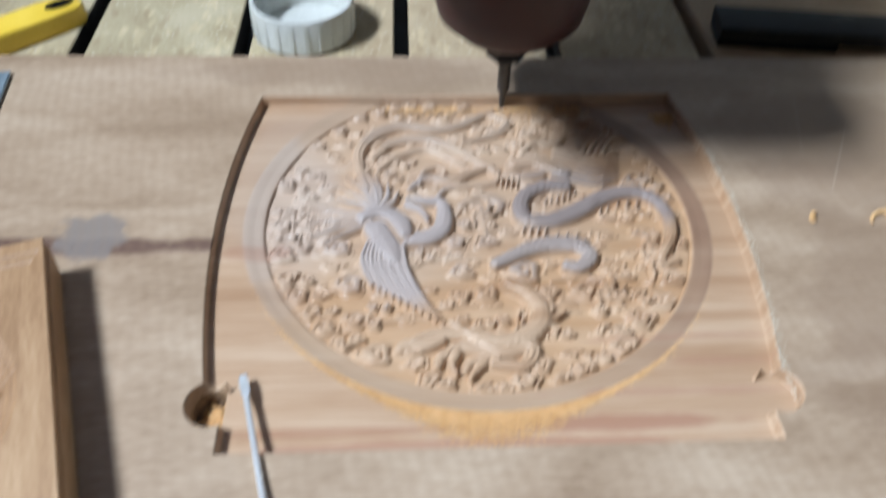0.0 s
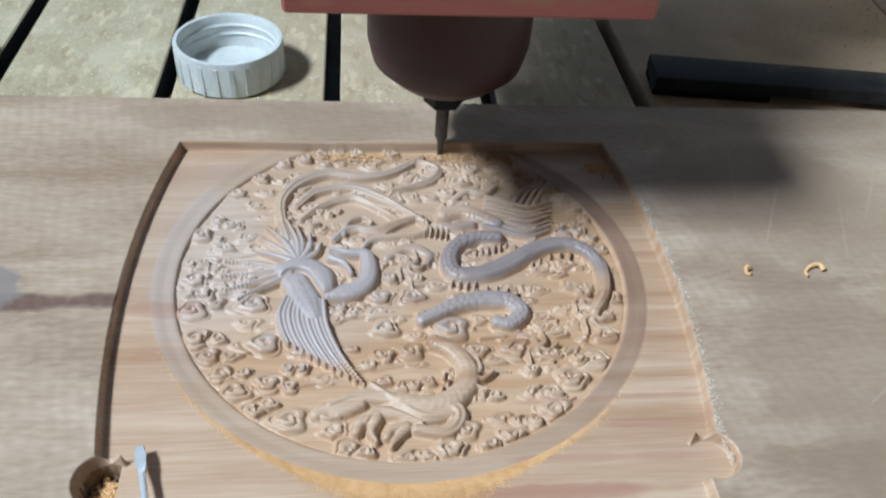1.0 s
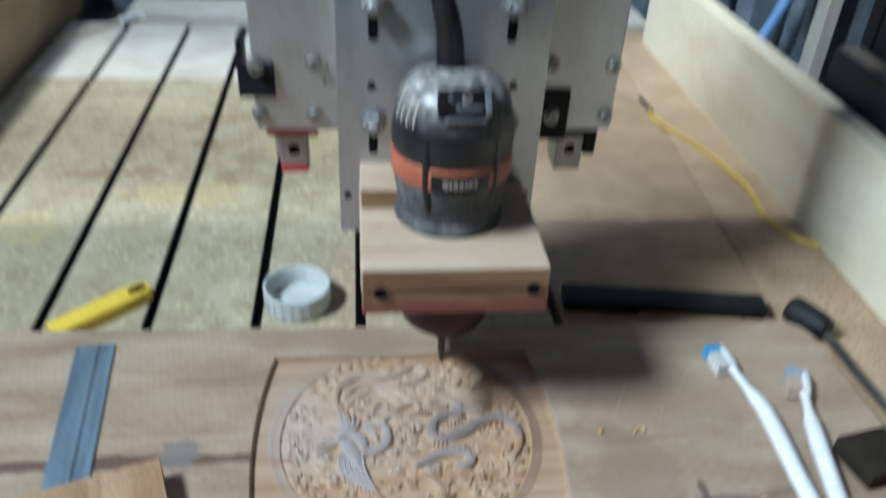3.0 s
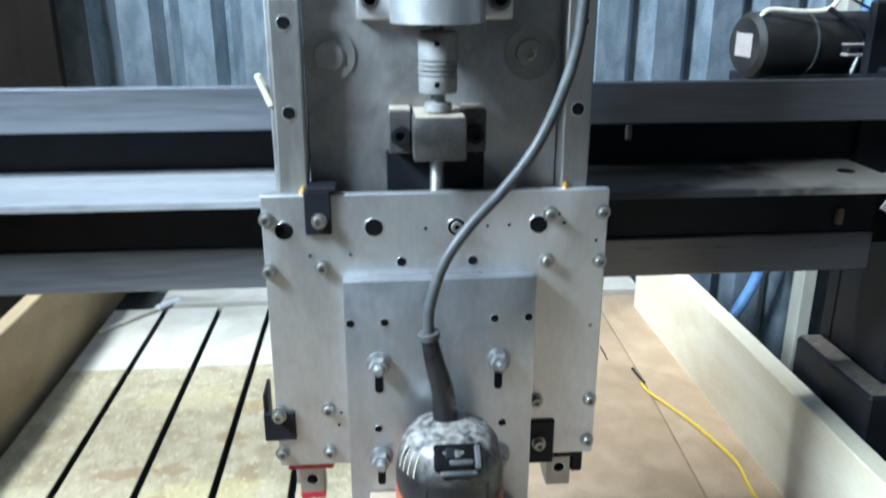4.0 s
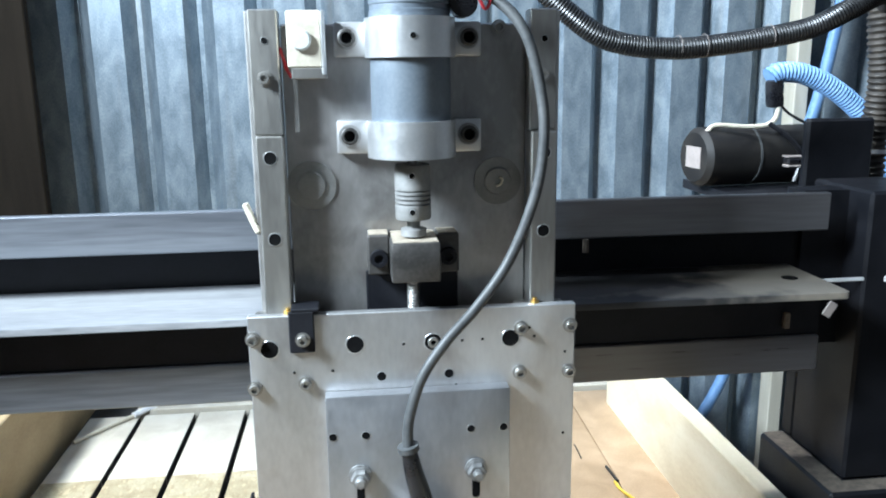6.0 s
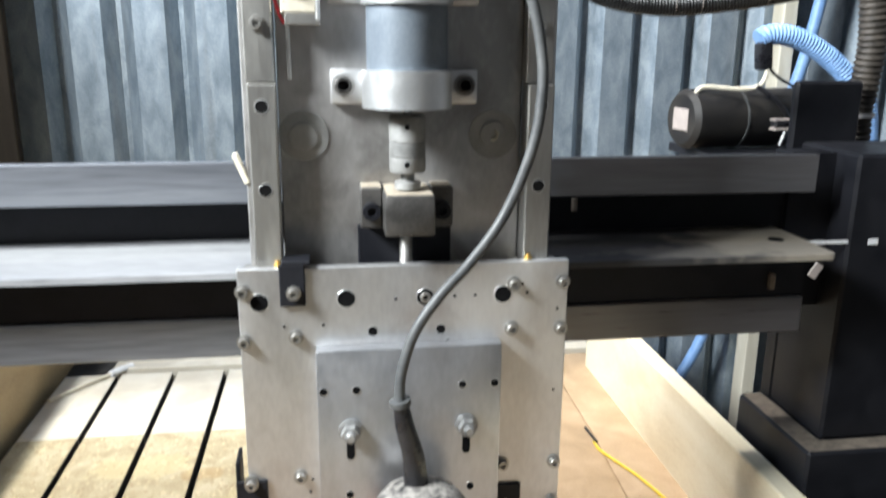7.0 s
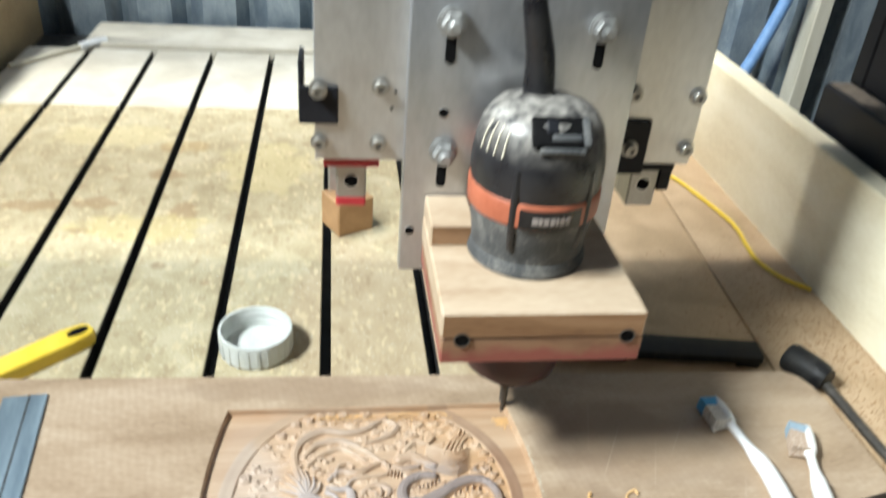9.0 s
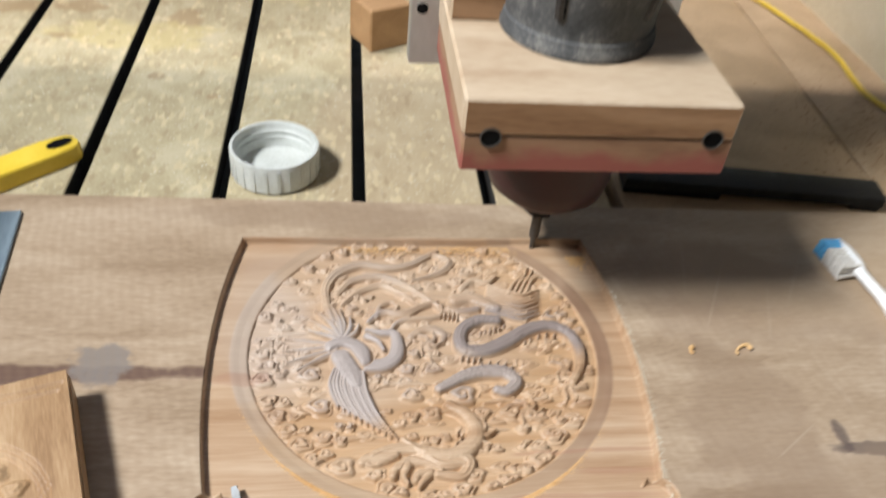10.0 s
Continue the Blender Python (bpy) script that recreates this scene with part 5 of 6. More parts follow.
def build_relief(step=0.36):
    x0, x1, y0, y1 = (1000 * v for v in RIM)
    xs, ys = np.arange(x0, x1 + 0.01, step), np.arange(y0, y1 + 0.01, step)
    f = Relief(xs - CX, ys - CY)
    medallion(f)
    X, Y = f.x + CX, f.y + CY
    mid = X + 1.4
    # outline of the sunk panel: bowed sides, two ears near the foot
    s = -Y
    edge = np.where(s < 157, half_width(np.clip(s, 0, 157)), 88.5)
    inside = np.minimum(edge - np.abs(mid), np.minimum(s + 1.9, 183.5 - s))
    ear = 8.2 - np.hypot(np.abs(mid) - 92.5, s - 165.5)
    inside = np.maximum(inside, ear)
    sink = np.clip(inside / 0.9 + 0.5, 0, 1)
    R = np.hypot(X - HUBX, Y - HUBY)
    panel = -4.6 - 0.3 * np.clip((R - RING_R) / 30, 0, 1)
    ring = np.interp(R, (0, FIELD_R - 0.7, FIELD_R, FIELD_R + 1.0, RING_R - 4.0, RING_R - 1.5, RING_R), (-7.3, -7.3, -5.7, -5.4, -5.25, -4.75, -4.6))
    drift = 0.35 * np.sin(0.11 * X + 2.0 * np.sin(0.09 * Y)) * np.sin(0.29 * Y + 1.3 * np.sin(0.07 * X)) + 0.12 * np.sin(1.1 * Y + 1.5 * np.sin(0.12 * X))
    lie = np.clip(f.h + (0.45 + drift) * np.clip(1 - f.h, 0, 1), 0, 9)
    field = np.where(R < FIELD_R, np.maximum(ring, -7.3 + lie * np.clip((FIELD_R - 0.4 - R) / 0.8, 0, 1)), np.where(R < RING_R, ring, panel))
    field += 0.05 * np.sin(Y * 5.1 + 0.4 * np.sin(X * 0.07)) * (R < RING_R)
    Z = field * sink
    well = np.clip(ear / 0.8 - 0.6, 0, 1) * (mid < -89.5)  # this ear is cut deep and crumbling
    Z = np.minimum(Z, (-11.0 + 1.6 * np.sin(1.7 * X + 0.9 * Y) * np.sin(1.3 * Y - 0.6 * X)) * well)
    ny, nx = X.shape
    co = np.stack([X / 1000, Y / 1000, TOP + Z / 1000], -1).reshape(-1, 3)
    i = np.arange(ny * nx).reshape(ny, nx)
    quads = np.stack([i[:-1, :-1], i[:-1, 1:], i[1:, 1:], i[1:, :-1]], -1).reshape(-1, 4)
    me = bpy.data.meshes.new("carved_panel")
    me.from_pydata(co.tolist(), [], quads.tolist())
    cut = (sink[:-1, :-1] > 0.02).ravel()
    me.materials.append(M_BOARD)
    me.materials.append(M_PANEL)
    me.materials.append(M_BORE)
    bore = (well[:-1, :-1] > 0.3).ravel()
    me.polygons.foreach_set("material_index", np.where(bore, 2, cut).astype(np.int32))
    me.polygons.foreach_set("use_smooth", np.ones(len(quads), dtype=bool))
    me.update()
    return me, xs[-1] / 1000, ys[-1] / 1000


relief_mesh, RX1, RY1 = build_relief()
board = thing("wooden_board", "worn brown wooden board with a sunk carved medallion", "board")
part("carved_panel", relief_mesh, None, board, "carved phoenix and dragon medallion in fresh wood")
outline = [(-0.62, -0.42), (0.352, -0.42), (0.3410, -0.0850), (0.3385, -0.0050), (0.3360, 0.0120), (0.3300, 0.0235), (0.3210, 0.0290), (-0.62, 0.0465)]
bm = bmesh.new()
top = [bm.verts.new((x, y, TOP)) for x, y in outline]
low = [bm.verts.new((x, y, 0.0004)) for x, y in outline]
hole = [bm.verts.new((x, y, TOP)) for x, y in ((RIM[0], RIM[2]), (RX1, RIM[2]), (RX1, RY1), (RIM[0], RY1))]
loops = [bm.edges.new((a[i], a[(i + 1) % len(a)])) for a in (top, hole) for i in range(len(a))]
bmesh.ops.triangle_fill(bm, use_beauty=True, use_dissolve=False, edges=loops)
for i in range(len(outline)):
    j = (i + 1) % len(outline)
    bm.faces.new((low[i], low[j], top[j], top[i]))
bm.faces.new(low[::-1])
part("body", bm, M_BOARD, board, smooth=False)


def scatter(name, count, place, size, mat, label, parent=None, seed=3):
    """Many tiny flakes, joined: place(r) gives x, y, z and r a random generator."""
    r = np.random.default_rng(seed)
    verts, faces = [], []
    for k in range(count):
        x, y, z = place(r)
        s = size * r.uniform(0.5, 1.4)
        a, b = r.uniform(0, 6.3), r.uniform(0.3, 1.0)
        base = len(verts)
        for q in range(3):
            t = a + q * 2.1 + r.uniform(-0.4, 0.4)
            verts.append((x + s * math.cos(t), y + s * b * math.sin(t), z))
        verts.append((x + r.uniform(-0.3, 0.3) * s, y, z + s * r.uniform(0.3, 0.8)))
        faces += [(base, base + 1, base + 2), (base, base + 1, base + 3), (base + 1, base + 2, base + 3), (base + 2, base, base + 3)]
    me = bpy.data.meshes.new(name)
    me.from_pydata(verts, [], faces)
    ob = part(name, me, mat, parent)
    return tagged(ob, label, "sawdust", kind="stuff")


def arc_dust(r):
    a = r.normal(-1.62, 0.30)
    d = 0.0942 + abs(r.normal(0, 0.0008 + 0.0046 * math.exp(-(((a + 1.60) / 0.26) ** 2))))
    return HUBX / 1000 + d * math.cos(a), HUBY / 1000 + d * math.sin(a), TOP - 0.0046


def top_dust(r):
    x = r.choice((-0.028, -0.012, 0.02, 0.05)) + r.normal(0, 0.008)
    return x, 0.0005 - abs(r.normal(0, 0.0034)), TOP - 0.0052


def corner_dust(r):
    return 0.0905 + r.normal(0, 0.0028), -0.008 - abs(r.normal(0, 0.004)), TOP - 0.0046


def edge_dust(r):
    s = r.uniform(40, 170)
    return (half_width(min(s, 157)) - 0.6 + abs(r.normal(0, 1.3))) / 1000, -s / 1000, TOP + 0.0001


def bed_dust(r):
    while True:
        x = r.uniform(-0.45, 0.13)
        if min(abs(x - g) for g in SLOTS) > 0.0062:
            return x, 0.05 + abs(r.normal(0, 0.16)), 0.0001


def right_dust(r):
    return min(0.425, r.normal(0.375, 0.035)), r.normal(0.06, 0.08), 0.0001


scatter("sawdust", 26000, arc_dust, 0.00032, M_DUST, "golden sawdust drifted against the medallion rim", seed=1)
scatter("sawdust", 1500, top_dust, 0.0005, M_DUST, "golden sawdust by the top edge of the panel", seed=2)
scatter("sawdust", 160, lambda r: (-0.0935 + r.normal(0, 0.0024), -0.1655 + r.normal(0, 0.0022), TOP - 0.0100), 0.0013, M_DUST, "shavings in the cut hole of the panel", seed=9)
scatter("sawdust", 260, corner_dust, 0.0008, M_DUST, "orange shavings in the corner of the panel", seed=3)
scatter("sawdust", 480, edge_dust, 0.0004, M_BED_FAR, "pale dust along the edge of the panel", seed=4)
scatter("sawdust", 4200, bed_dust, 0.0007, M_BED_FAR, "pale flakes strewn over the bed", seed=6)
scatter("sawdust", 2800, right_dust, 0.0010, M_SMALL, "brown shavings beside the board", seed=7)


def shaving(x, y, z, turn, size=0.008):
    pts = [(math.cos(t) * size * (0.4 + 0.1 * t), math.sin(t) * size * 0.45, 0.0012 + 0.0007 * math.sin(2 * t)) for t in (0, 0.8, 1.6, 2.4, 3.2)]
    bm = tube(pts, lambda u: 0.0011 * (1 - 0.5 * u), 6, 5)
    ob = part("wood_shaving", moved(bm, Matrix.Translation((x, y, z)) @ Matrix.Rotation(radians(turn), 4, "Z")), M_DUST)
    tagged(ob, "small curled shaving of pale wood on the board", "shaving", "shavings")


shaving(0.1612, -0.0865, TOP, 20)
shaving(0.1335, -0.0850, TOP, 80, 0.003)
shaving(0.2245, -0.1500, TOP, 60, 0.007)

# ---- small things on the board ----
small = thing("carved_block", "small block of reddish wood with a carved round motif", "carving")
small.matrix_basis = Matrix.Translation((-0.158, -0.1080, TOP)) @ Matrix.Rotation(radians(19), 4, "Z")
SW, SL, ST = 0.098, 0.150, 0.0190
xs, ys = np.arange(-SW * 1000, 0.01, 0.7), np.arange(-SL * 1000, 0.01, 0.7)
f = Relief(xs + SW * 500, ys + 62)
for k in range(16):
    a = 2 * math.pi * k / 16
    f.cloud(28 * math.cos(a), 28 * math.sin(a), 5.0, 2.2, 1 if k % 2 else -1, k)
for k in range(10):
    a = 2 * math.pi * k / 10 + 0.3
    f.cloud(15 * math.cos(a), 15 * math.sin(a), 5.4, 2.6, 1 if k % 3 else -1, 2 * k)
f.stroke([(-12, -8), (-4, 6), (6, -4), (14, 8)], 3.0, 2.0, 3.4, 4.5, 0.4)
R = np.hypot(f.x, f.y)
Z = np.where(R < 36, -3.4 + np.minimum(f.h, 3.2), np.where(R < 39, -1.8, 0.0))
gx, gy = f.x - SW * 500, f.y - 62
Z = np.where((np.abs(gy + 7) < 0.9) & (gx < -2), -1.4, Z)
Z = np.where((np.abs(gy + 11) < 0.7) & (gx > -40) & (gx < -4), -1.2, Z)
ny, nx = Z.shape
idx = np.arange(ny * nx).reshape(ny, nx)
me = bpy.data.meshes.new("motif")
me.from_pydata(np.stack([gx / 1000, gy / 1000, ST + Z / 1000], -1).reshape(-1, 3).tolist(), [], np.stack([idx[:-1, :-1], idx[:-1, 1:], idx[1:, 1:], idx[1:, :-1]], -1).reshape(-1, 4).tolist())
me.polygons.foreach_set("use_smooth", np.ones(len(me.polygons), dtype=bool))
part("motif", me, M_SMALL, small, "carved round motif")
part("body", box(gx.min() / 1000 - 0.0004, gx.max() / 1000 + 0.0006, gy.min() / 1000 - 0.0004, gy.max() / 1000 + 0.0006, 0, ST - 0.0042, 0.0003), M_SMALL, small)
wallbox = bmesh.new()
X0, X1, Y0, Y1 = gx.min() / 1000, gx.max() / 1000, gy.min() / 1000, gy.max() / 1000
lo = [wallbox.verts.new((x, y, ST - 0.006)) for x, y in ((X0, Y0), (X1, Y0), (X1, Y1), (X0, Y1))]
hi = [wallbox.verts.new((x, y, ST)) for x, y in ((X0, Y0), (X1, Y0), (X1, Y1), (X0, Y1))]
for i in range(4):
    wallbox.faces.new((lo[i], lo[(i + 1) % 4], hi[(i + 1) % 4], hi[i]))
part("edge", wallbox, M_SMALL, small, smooth=False)

rule = thing("steel_rule", "short blue-grey steel rule lying on the board", "ruler")
rule.matrix_basis = Matrix.Translation((-0.2315, 0.0205, TOP)) @ Matrix.Rotation(radians(6.5), 4, "Z")
part("blade", box(-0.0140, 0.0140, -0.1400, 0, 0.0002, 0.0022, 0.0005), M_RULE, rule)
part("groove", box(0.0022, 0.0034, -0.1390, -0.001, 0.00225, 0.0024), M_SLOT, rule)


def toothbrush(name, path, label, bristle_side, white, blue):
    """White brush lying on its side; path runs from the head to the foot of the handle."""
    brush = thing(name, label, "toothbrush", "toothbrushes")
    z = TOP + 0.0062
    pts = [(x, y, z) for x, y in path]

    def girth(u):
        return float(np.interp(u, (0, 0.05, 0.13, 0.17, 0.30, 0.42, 0.60, 0.9, 1.0), (0.0038, 0.0052, 0.0052, 0.0030, 0.0030, 0.0052, 0.0060, 0.0056, 0.0035)))

    handle = tube(pts, girth, 14, 10)
    part("handle", handle, M_WHITE, brush, "glossy white handle")
    a, b = Vector(pts[0]), Vector(pts[1])
    along = (b - a).normalized()
    side = Vector((-along.y, along.x, 0)) * bristle_side
    tufts = (b - a).length * 0.92
    for k in range(3):
        for q in range(9):
            at = a + along * (0.002 + tufts * q / 9) + Vector((0, 0, -0.003 + 0.0032 * k))
            tip = at + side * 0.0125 + along * 0.0006 * ((q + k) % 3 - 1) + Vector((0, 0, 0.0006 * (k - 1)))
            tuft = tube([at, at.lerp(tip, 0.5), tip], lambda u: 0.0013 + 0.0006 * u, 6, 2)
            part("tuft", tuft, blue if q < 3 else white, brush, "blue tuft" if q < 3 else "")
    return brush


toothbrush("toothbrush", [(0.2465, -0.0075), (0.2490, -0.0340), (0.2520, -0.0560), (0.2545, -0.0750), (0.2535, -0.1050), (0.2510, -0.1400), (0.2500, -0.1860)], "white toothbrush with blue-tipped bristles on its side", -1, M_BRISTLE, M_BLUE)
toothbrush("toothbrush", [(0.3010, -0.0390), (0.2915, -0.0640), (0.2865, -0.0800), (0.2820, -0.0960), (0.2765, -0.1200), (0.2700, -0.1500), (0.2590, -0.2000)], "dusty white toothbrush with shavings in its bristles", -1, M_GRUBBY, M_DULLBLUE)
part("dark_block", moved(box(-0.020, 0.020, -0.018, 0.018, 0.0003, 0.015, 0.002, segments=2), Matrix.Translation((0.3120, -0.1230, TOP)) @ Matrix.Rotation(radians(12), 4, "Z")), M_DARKWOOD)
tagged(bpy.data.objects["dark_block"], "small dark brown wooden block on the board", "block")

driver = thing("screwdriver", "screwdriver with a bright flat-tipped shaft resting on the board", "screwdriver")
tip, heel = Vector((-0.0855, -0.1545, TOP - 0.0010)), Vector((-0.0700, -0.2120, TOP + 0.0032))
way = (heel - tip).normalized()
shaft = tube([tip + way * 0.010, tip + way * 0.030, tip + way * 0.1], 0.0011, 14, 3)
part("shaft", shaft, M_CHROME, driver)
blade = prism([(-0.0013, 0.0), (0.0013, 0.0), (0.0016, 0.0035), (0.0014, 0.0075), (0.0009, 0.0110), (-0.0009, 0.0110), (-0.0014, 0.0075), (-0.0016, 0.0035)], -0.0008, 0.0008, 0.0004)
moved(blade, Matrix.Translation(tip) @ way.to_track_quat("Y", "Z").to_matrix().to_4x4())
part("blade", blade, M_CHROME, driver)
part("handle", tube([tip + way * 0.098, tip + way * 0.115, tip + way * 0.15, tip + way * 0.19], lambda u: 0.0072 + 0.004 * math.sin(3.0 * u), 14, 4), M_DARKWOOD, driver)

# ---- small things on the bed ----
cap = thing("bottle_cap", "milky white screw cap lying open side up", "cap", at=(-0.0860, 0.0930, 0))
prof = [(0, 0.0002), (0.0262, 0.0002), (0.0278, 0.0014), (0.0284, 0.0195), (0.0280, 0.0208), (0.0262, 0.0208), (0.0256, 0.0195), (0.0254, 0.0160), (0.0246, 0.0150), (0.0254, 0.0138), (0.0254, 0.0110), (0.0246, 0.0100), (0.0254, 0.0088), (0.0252, 0.0022), (0, 0.0020)]
part("shell", lathe(prof, None, 64), M_CAP, cap)
rib = finish(box(-0.0006, 0.0003, -0.0014, 0.0014, 0.0018, 0.0180, 0.0002), "rib")
for k in range(22):
    ob = part("rib", rib, M_CAP, cap)
    a = 2 * math.pi * k / 22
    ob.location, ob.rotation_euler = (0.0282 * math.cos(a), 0.0282 * math.sin(a), 0), (0, 0, a)

knife = thing("utility_knife", "yellow plastic knife handle with a hanging hole", "knife")
knife.matrix_basis = Matrix.Translation((-0.2125, 0.1105, 0.0095)) @ Matrix.Rotation(radians(222.5), 4, "Z")
shape = [(0.000, -0.0035), (0.0025, -0.0072), (0.007, -0.0092), (0.02, -0.0098), (0.086, -0.0105), (0.088, 0.0105), (0.02, 0.0098), (0.007, 0.0092), (0.0025, 0.0072), (0.000, 0.0035)]
part("handle", prism(shape, -0.0092, 0.0020, 0.0022), M_YELLOW, knife)
part("hole", lathe([(0.0056, 0.0003), (0.0040, 0.0006), (0.0040, 0.0002), (0, 0.0002)], Matrix.Translation((0.0115, 0, 0.0021)) @ Matrix.Diagonal((1.5, 0.8, 1, 1)), 24), M_HOLE, knife)

cube = part("wooden_cube", moved(box(-0.0195, 0.0195, -0.0180, 0.0180, 0, 0.036, 0.0012), Matrix.Translation((-0.0120, 0.288, 0)) @ Matrix.Rotation(radians(28), 4, "Z")), M_CUBE)
tagged(cube, "small reddish wooden offcut standing on the bed", "wood block")

bar = thing("clamp_bar", "black steel clamp bar lying on the bed", "clamp")
bar.matrix_basis = Matrix.Translation((0.2310, 0.0755, 0)) @ Matrix.Rotation(radians(-7), 4, "Z")
part("bar", prism([(-0.086, -0.013), (0.090, -0.0115), (0.092, -0.009), (0.092, 0.0095), (0.090, 0.0115), (-0.086, 0.013)], 0.0052, 0.0125, 0.0012), M_BARE, bar)
part("foot", box(-0.086, -0.020, -0.0120, 0.0120, 0.0002, 0.0050, 0.0008), M_BLACK, bar)
part("foot", box(0.071, 0.090, -0.0100, 0.0100, 0.0002, 0.0050, 0.0008), M_BLACK, bar)

brush = thing("round_brush", "black round dusting brush beside the board", "brush")
part("head", lathe([(0, -0.018), (0.011, -0.018), (0.0125, -0.015), (0.0120, 0.010), (0.0095, 0.018), (0, 0.019)], Matrix.Translation((0.3500, 0.0400, 0.0125)) @ Matrix.Rotation(radians(28), 4, "Z") @ Matrix.Rotation(radians(90), 4, "X"), 24), M_BARE, brush)
part("handle", tube([(0.3560, 0.020, 0.0110), (0.3590, -0.005, 0.0090), (0.3620, -0.045, 0.0080), (0.3680, -0.100, 0.0070), (0.3700, -0.17, 0.0070)], lambda u: 0.0042 - 0.0008 * u, 12, 6), M_CONDUIT, brush)

WIRE = [(0.3550, 0.4850, 0.0022), (0.3570, 0.4600, 0.0022), (0.3720, 0.4200, 0.0022), (0.3850, 0.3860, 0.0022), (0.3990, 0.3300, 0.0022), (0.4060, 0.2850, 0.0022), (0.4010, 0.2450, 0.0022), (0.3990, 0.2150, 0.0022), (0.4090, 0.1850, 0.0022), (0.4285, 0.1640, 0.0022)]
wire = part("yellow_wire", tube([(x - 0.004, y, z) for x, y, z in WIRE], 0.0021, 8, 8), M_YELLOW)
tagged(wire, "thin yellow wire lying loose on the bed", "wire")
tagged(part("pencil", tube([(0.3525, 0.5300, 0.0022), (0.3540, 0.5080, 0.0022), (0.3555, 0.4860, 0.0022)], 0.0021, 8, 3), M_SLOT), "short dark stick beside the yellow wire", "stick")
tagged(part("dark_nail", tube([(0.3255, 0.6080, 0.0012), (0.3250, 0.5850, 0.0012), (0.3240, 0.5630, 0.0012)], 0.0011, 6, 3), M_SLOT), "thin dark nail lying on the bed", "nail")
stick = thing("wooden_stick", "pale wooden stick lying across the end of the bed", "stick")
part("shaft", tube([(-0.4700, 0.7180, 0.0042), (-0.4250, 0.7800, 0.0042), (-0.3780, 0.8340, 0.0050)], 0.0036, 8, 4), M_CREAM, stick)
part("head", tube([(-0.3990, 0.8080, 0.0062), (-0.3850, 0.8260, 0.0066), (-0.3700, 0.8420, 0.0062)], 0.0058, 8, 4), M_WHITE, stick, "pale flattened end")

# ---- hoses and cables by the gantry ----
HOSE_PATH = [(0.150, 0.20, 0.665), (0.1800, 0.20, 0.6380), (0.2240, 0.20, 0.6080), (0.2780, 0.20, 0.5985), (0.3330, 0.20, 0.6010), (0.4150, 0.20, 0.6140), (0.4560, 0.20, 0.6310), (0.4950, 0.215, 0.6460), (0.5280, 0.245, 0.6500), (0.5420, 0.268, 0.6420)]
hose = thing("black_hose", "black finely ribbed hose sagging over the gantry beam", "hose", "hoses")
part("ribbed_tube", tube(HOSE_PATH, 0.0103, 16, 10, rings=0.0030, depth=0.1), M_HOSE, hose)
for a, b in ((3, 0.3), (3, 0.75), (4, 0.6)):
    p, q = Vector(HOSE_PATH[a]), Vector(HOSE_PATH[a + 1])
    part("tie", lathe([(0.0104, -0.0003), (0.0108, -0.0003), (0.0108, 0.0003), (0.0104, 0.0003)], Matrix.Translation(p.lerp(q, b)) @ (q - p).to_track_quat("Z", "Y").to_matrix().to_4x4(), 24, closed=True), M_LABEL, hose, "thin grey tie")

conduit = thing("ribbed_conduit", "thick dusty black ribbed conduit hanging beside the post", "hose", "hoses")
DROP = [(0.545, 0.300, 0.760), (0.5520, 0.302, 0.700), (0.5600, 0.303, 0.6550), (0.5650, 0.303, 0.6150), (0.5720, 0.305, 0.5650), (0.5735, 0.310, 0.5230), (0.5720, 0.312, 0.4890), (0.5740, 0.312, 0.4300), (0.5760, 0.316, 0.2500), (0.5760, 0.318, -0.1000), (0.5760, 0.330, -0.7990)]
part("ribbed_tube", tube(DROP, 0.0160, 18, 10, rings=0.0068, depth=0.16), M_CONDUIT, conduit)
part("tie", lathe([(0.0162, -0.0022), (0.0172, -0.0022), (0.0172, 0.0022), (0.0162, 0.0022)], Matrix.Translation((0.5720, 0.3118, 0.4880)), 28, closed=True), M_WHITE, conduit, "white cable tie")

hose = part("blue_hose", tube([(0.4930, 0.40, 0.5680), (0.5050, 0.40, 0.5740), (0.5350, 0.40, 0.5720), (0.5720, 0.40, 0.5560), (0.6120, 0.40, 0.5270), (0.6450, 0.40, 0.4900), (0.665, 0.41, 0.35), (0.67, 0.41, 0.0), (0.67, 0.41, -0.799)], 0.0125, 16, 8, rings=0.0046), M_BLUEHOSE)
tagged(hose, "pale blue ribbed hose above the drive motor", "hose", "hoses")
part("boot", moved(box(-0.0085, 0.0085, -0.009, 0.009, -0.020, 0.013, 0.004, segments=2), Matrix.Translation((0.4990, 0.398, 0.5530)) @ Matrix.Rotation(radians(-6), 4, "Y")), M_PLASTIC, hose, "black rubber boot")
pipe = part("blue_pipe", tube([(0.42, 0.90, -0.799), (0.60, 0.90, -0.25), (0.72, 0.90, 0.0), (0.81, 0.90, 0.35), (0.865, 0.90, 0.54), (0.905, 0.90, 0.80)], 0.0110, 12, 8), M_BLUEHOSE)
tagged(pipe, "pale blue pipe running up the steel wall", "pipe")
cable = part("motor_cable", tube([(0.4180, 0.400, 0.5050), (0.4300, 0.400, 0.5130), (0.4700, 0.395, 0.5110), (0.4950, 0.390, 0.5160), (0.5050, 0.395, 0.5380), (0.5120, 0.41, 0.5620)], 0.0028, 8, 8), M_CREAM)
tagged(cable, "pale cable tied over the drive motor", "cable", "cables")
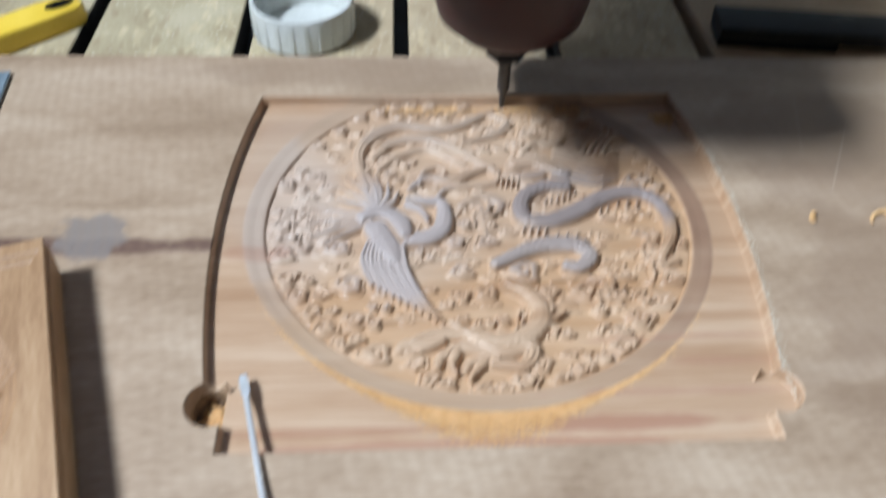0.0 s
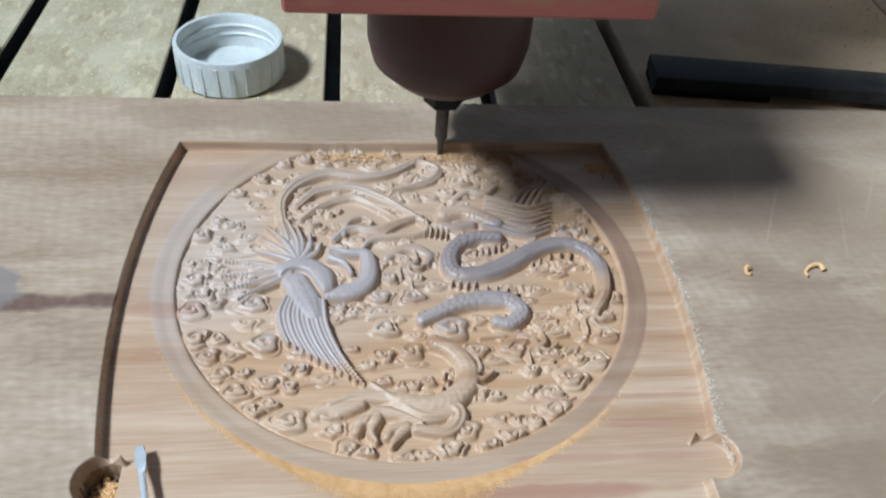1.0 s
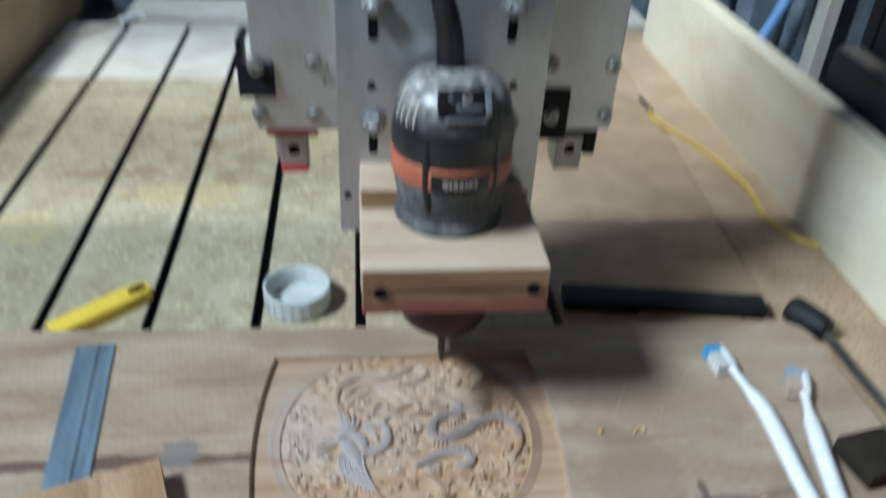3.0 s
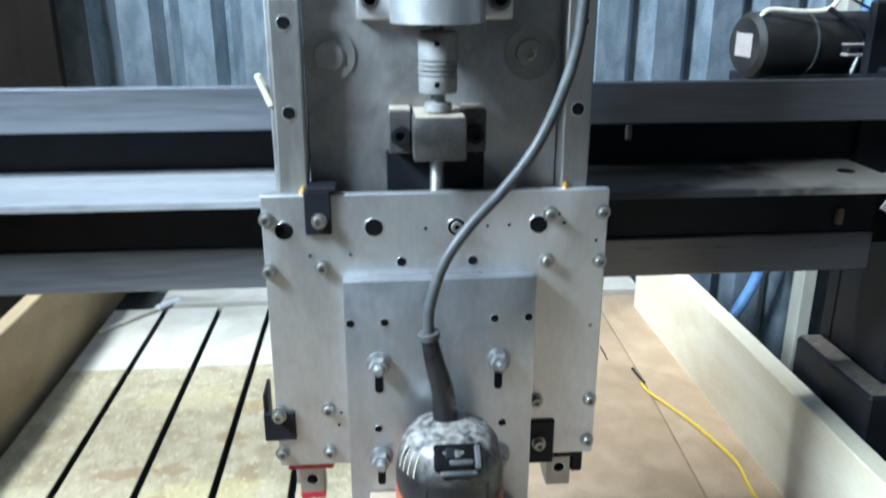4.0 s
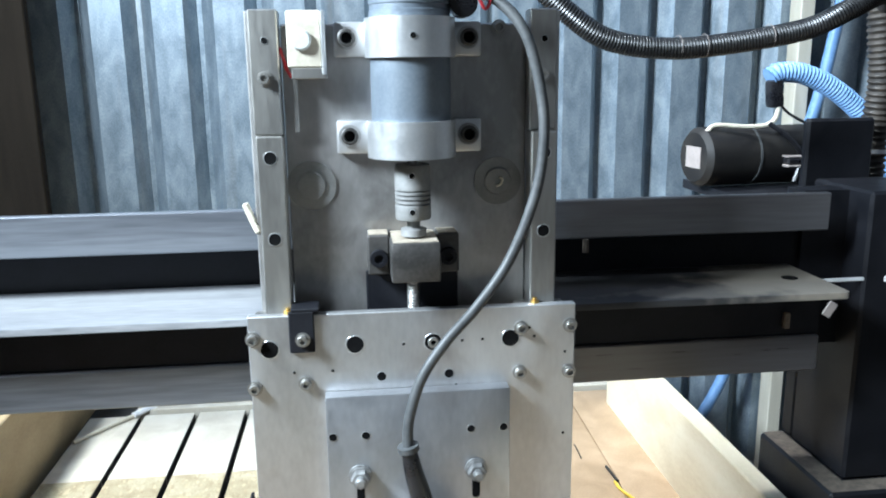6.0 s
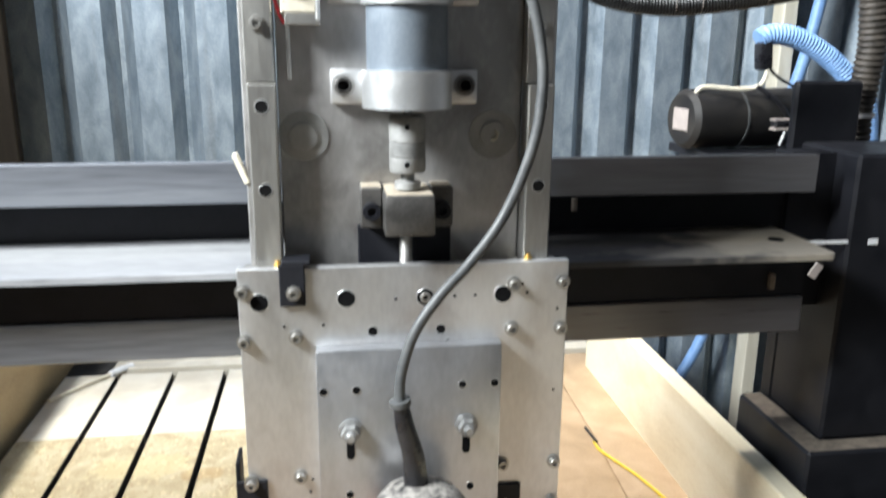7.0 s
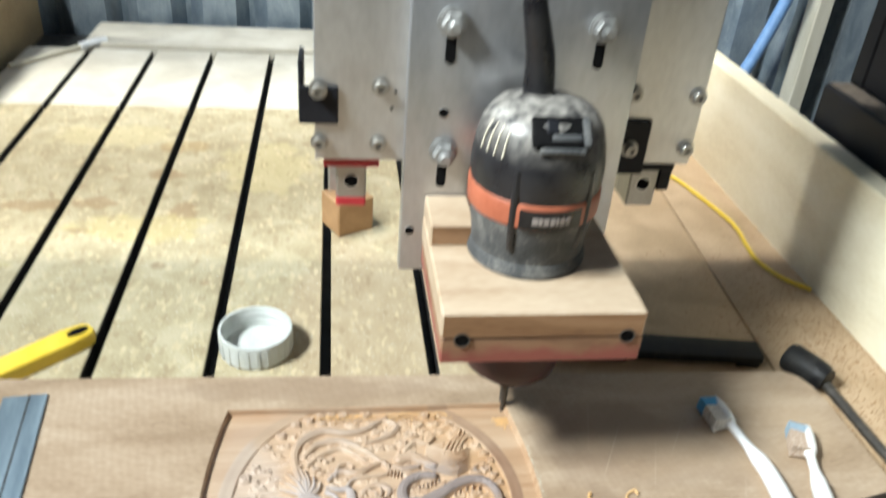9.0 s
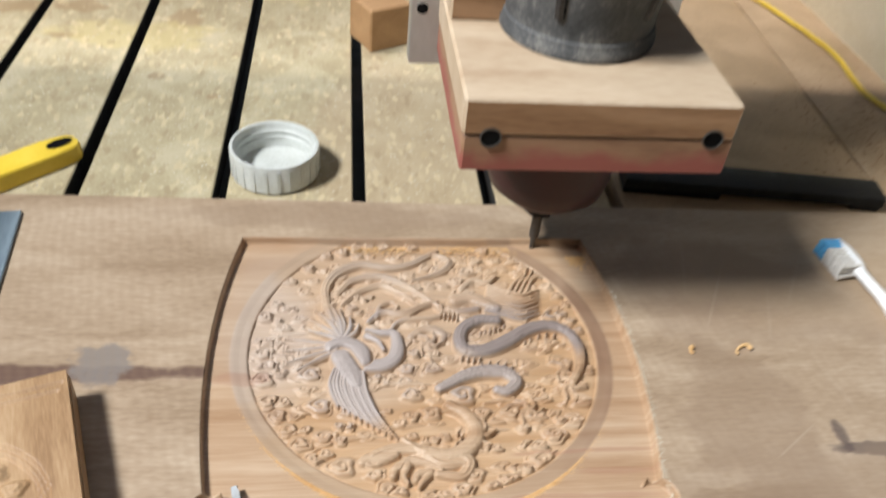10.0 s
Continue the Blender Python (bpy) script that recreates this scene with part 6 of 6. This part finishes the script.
cable = part("motor_cable", tube([(0.4900, 0.388, 0.5150), (0.5100, 0.380, 0.5000), (0.5250, 0.380, 0.4850), (0.5330, 0.385, 0.4700), (0.526, 0.385, 0.444)], 0.0032, 8, 8), M_PLASTIC)
tagged(cable, "black cable running down beside the drive motor", "cable", "cables")
cable = part("motor_cable", tube([(0.5120, 0.405, 0.5640), (0.5060, 0.400, 0.5450), (0.5150, 0.395, 0.5280), (0.5400, 0.39, 0.5130)], 0.0018, 8, 8), M_PLASTIC)
tagged(cable, "thin black cable looped from the blue hose", "cable", "cables")
plug = part("connector", box(0.4980, 0.5240, 0.352, 0.366, 0.4690, 0.4770, 0.002), M_PLASTIC, smooth=True)
tagged(plug, "small black connector with a grey shell beside the drive motor", "connector")
part("shell", box(0.4970, 0.5200, 0.351, 0.365, 0.4655, 0.4688, 0.0012), M_LABEL, plug)
part("shell", box(0.4970, 0.5240, 0.353, 0.365, 0.4772, 0.4790, 0.0006), M_LABEL, plug)
tie = part("cable_tie", box(0.4300, 0.5080, 0.1815, 0.1830, 0.3745, 0.3782, 0.0004), M_WHITE)
part("head", box(0.5082, 0.5200, 0.1795, 0.1840, 0.3725, 0.3800, 0.0010), M_WHITE, tie)
tagged(tie, "white cable tie pulled round the post", "cable tie")
clip = part("paper_tag", moved(box(-0.0042, 0.0042, -0.0008, 0.0008, -0.0070, 0.0070, 0.0004), Matrix.Translation((0.4080, 0.1085, 0.3710)) @ Matrix.Rotation(radians(32), 4, "Y")), M_LABEL)
tagged(clip, "grey metal clip hanging under the beam ledge", "clip")

# ---- what moves ----
SLIDE = [
    (0, -0.0772),
    (0.5, -0.0760),
    (1, -0.0740),
    (1.5, -0.0720),
    (2, -0.0690),
    (2.5, -0.0660),
    (3, -0.0637),
    (3.5, -0.0612),
    (4.3, -0.0558),
    (5, -0.0540),
    (6.3, -0.0502),
    (7, -0.0480),
    (7.5, -0.0412),
    (8, -0.0324),
    (8.5, -0.0179),
    (9, 0.0000),
    (9.2, 0.0030),
    (9.5, -0.0053),
    (10, -0.0265),
]


def motions():
    walk(carriage, [(t, pose(x, 0, 0)) for t, x in SLIDE])


motions()
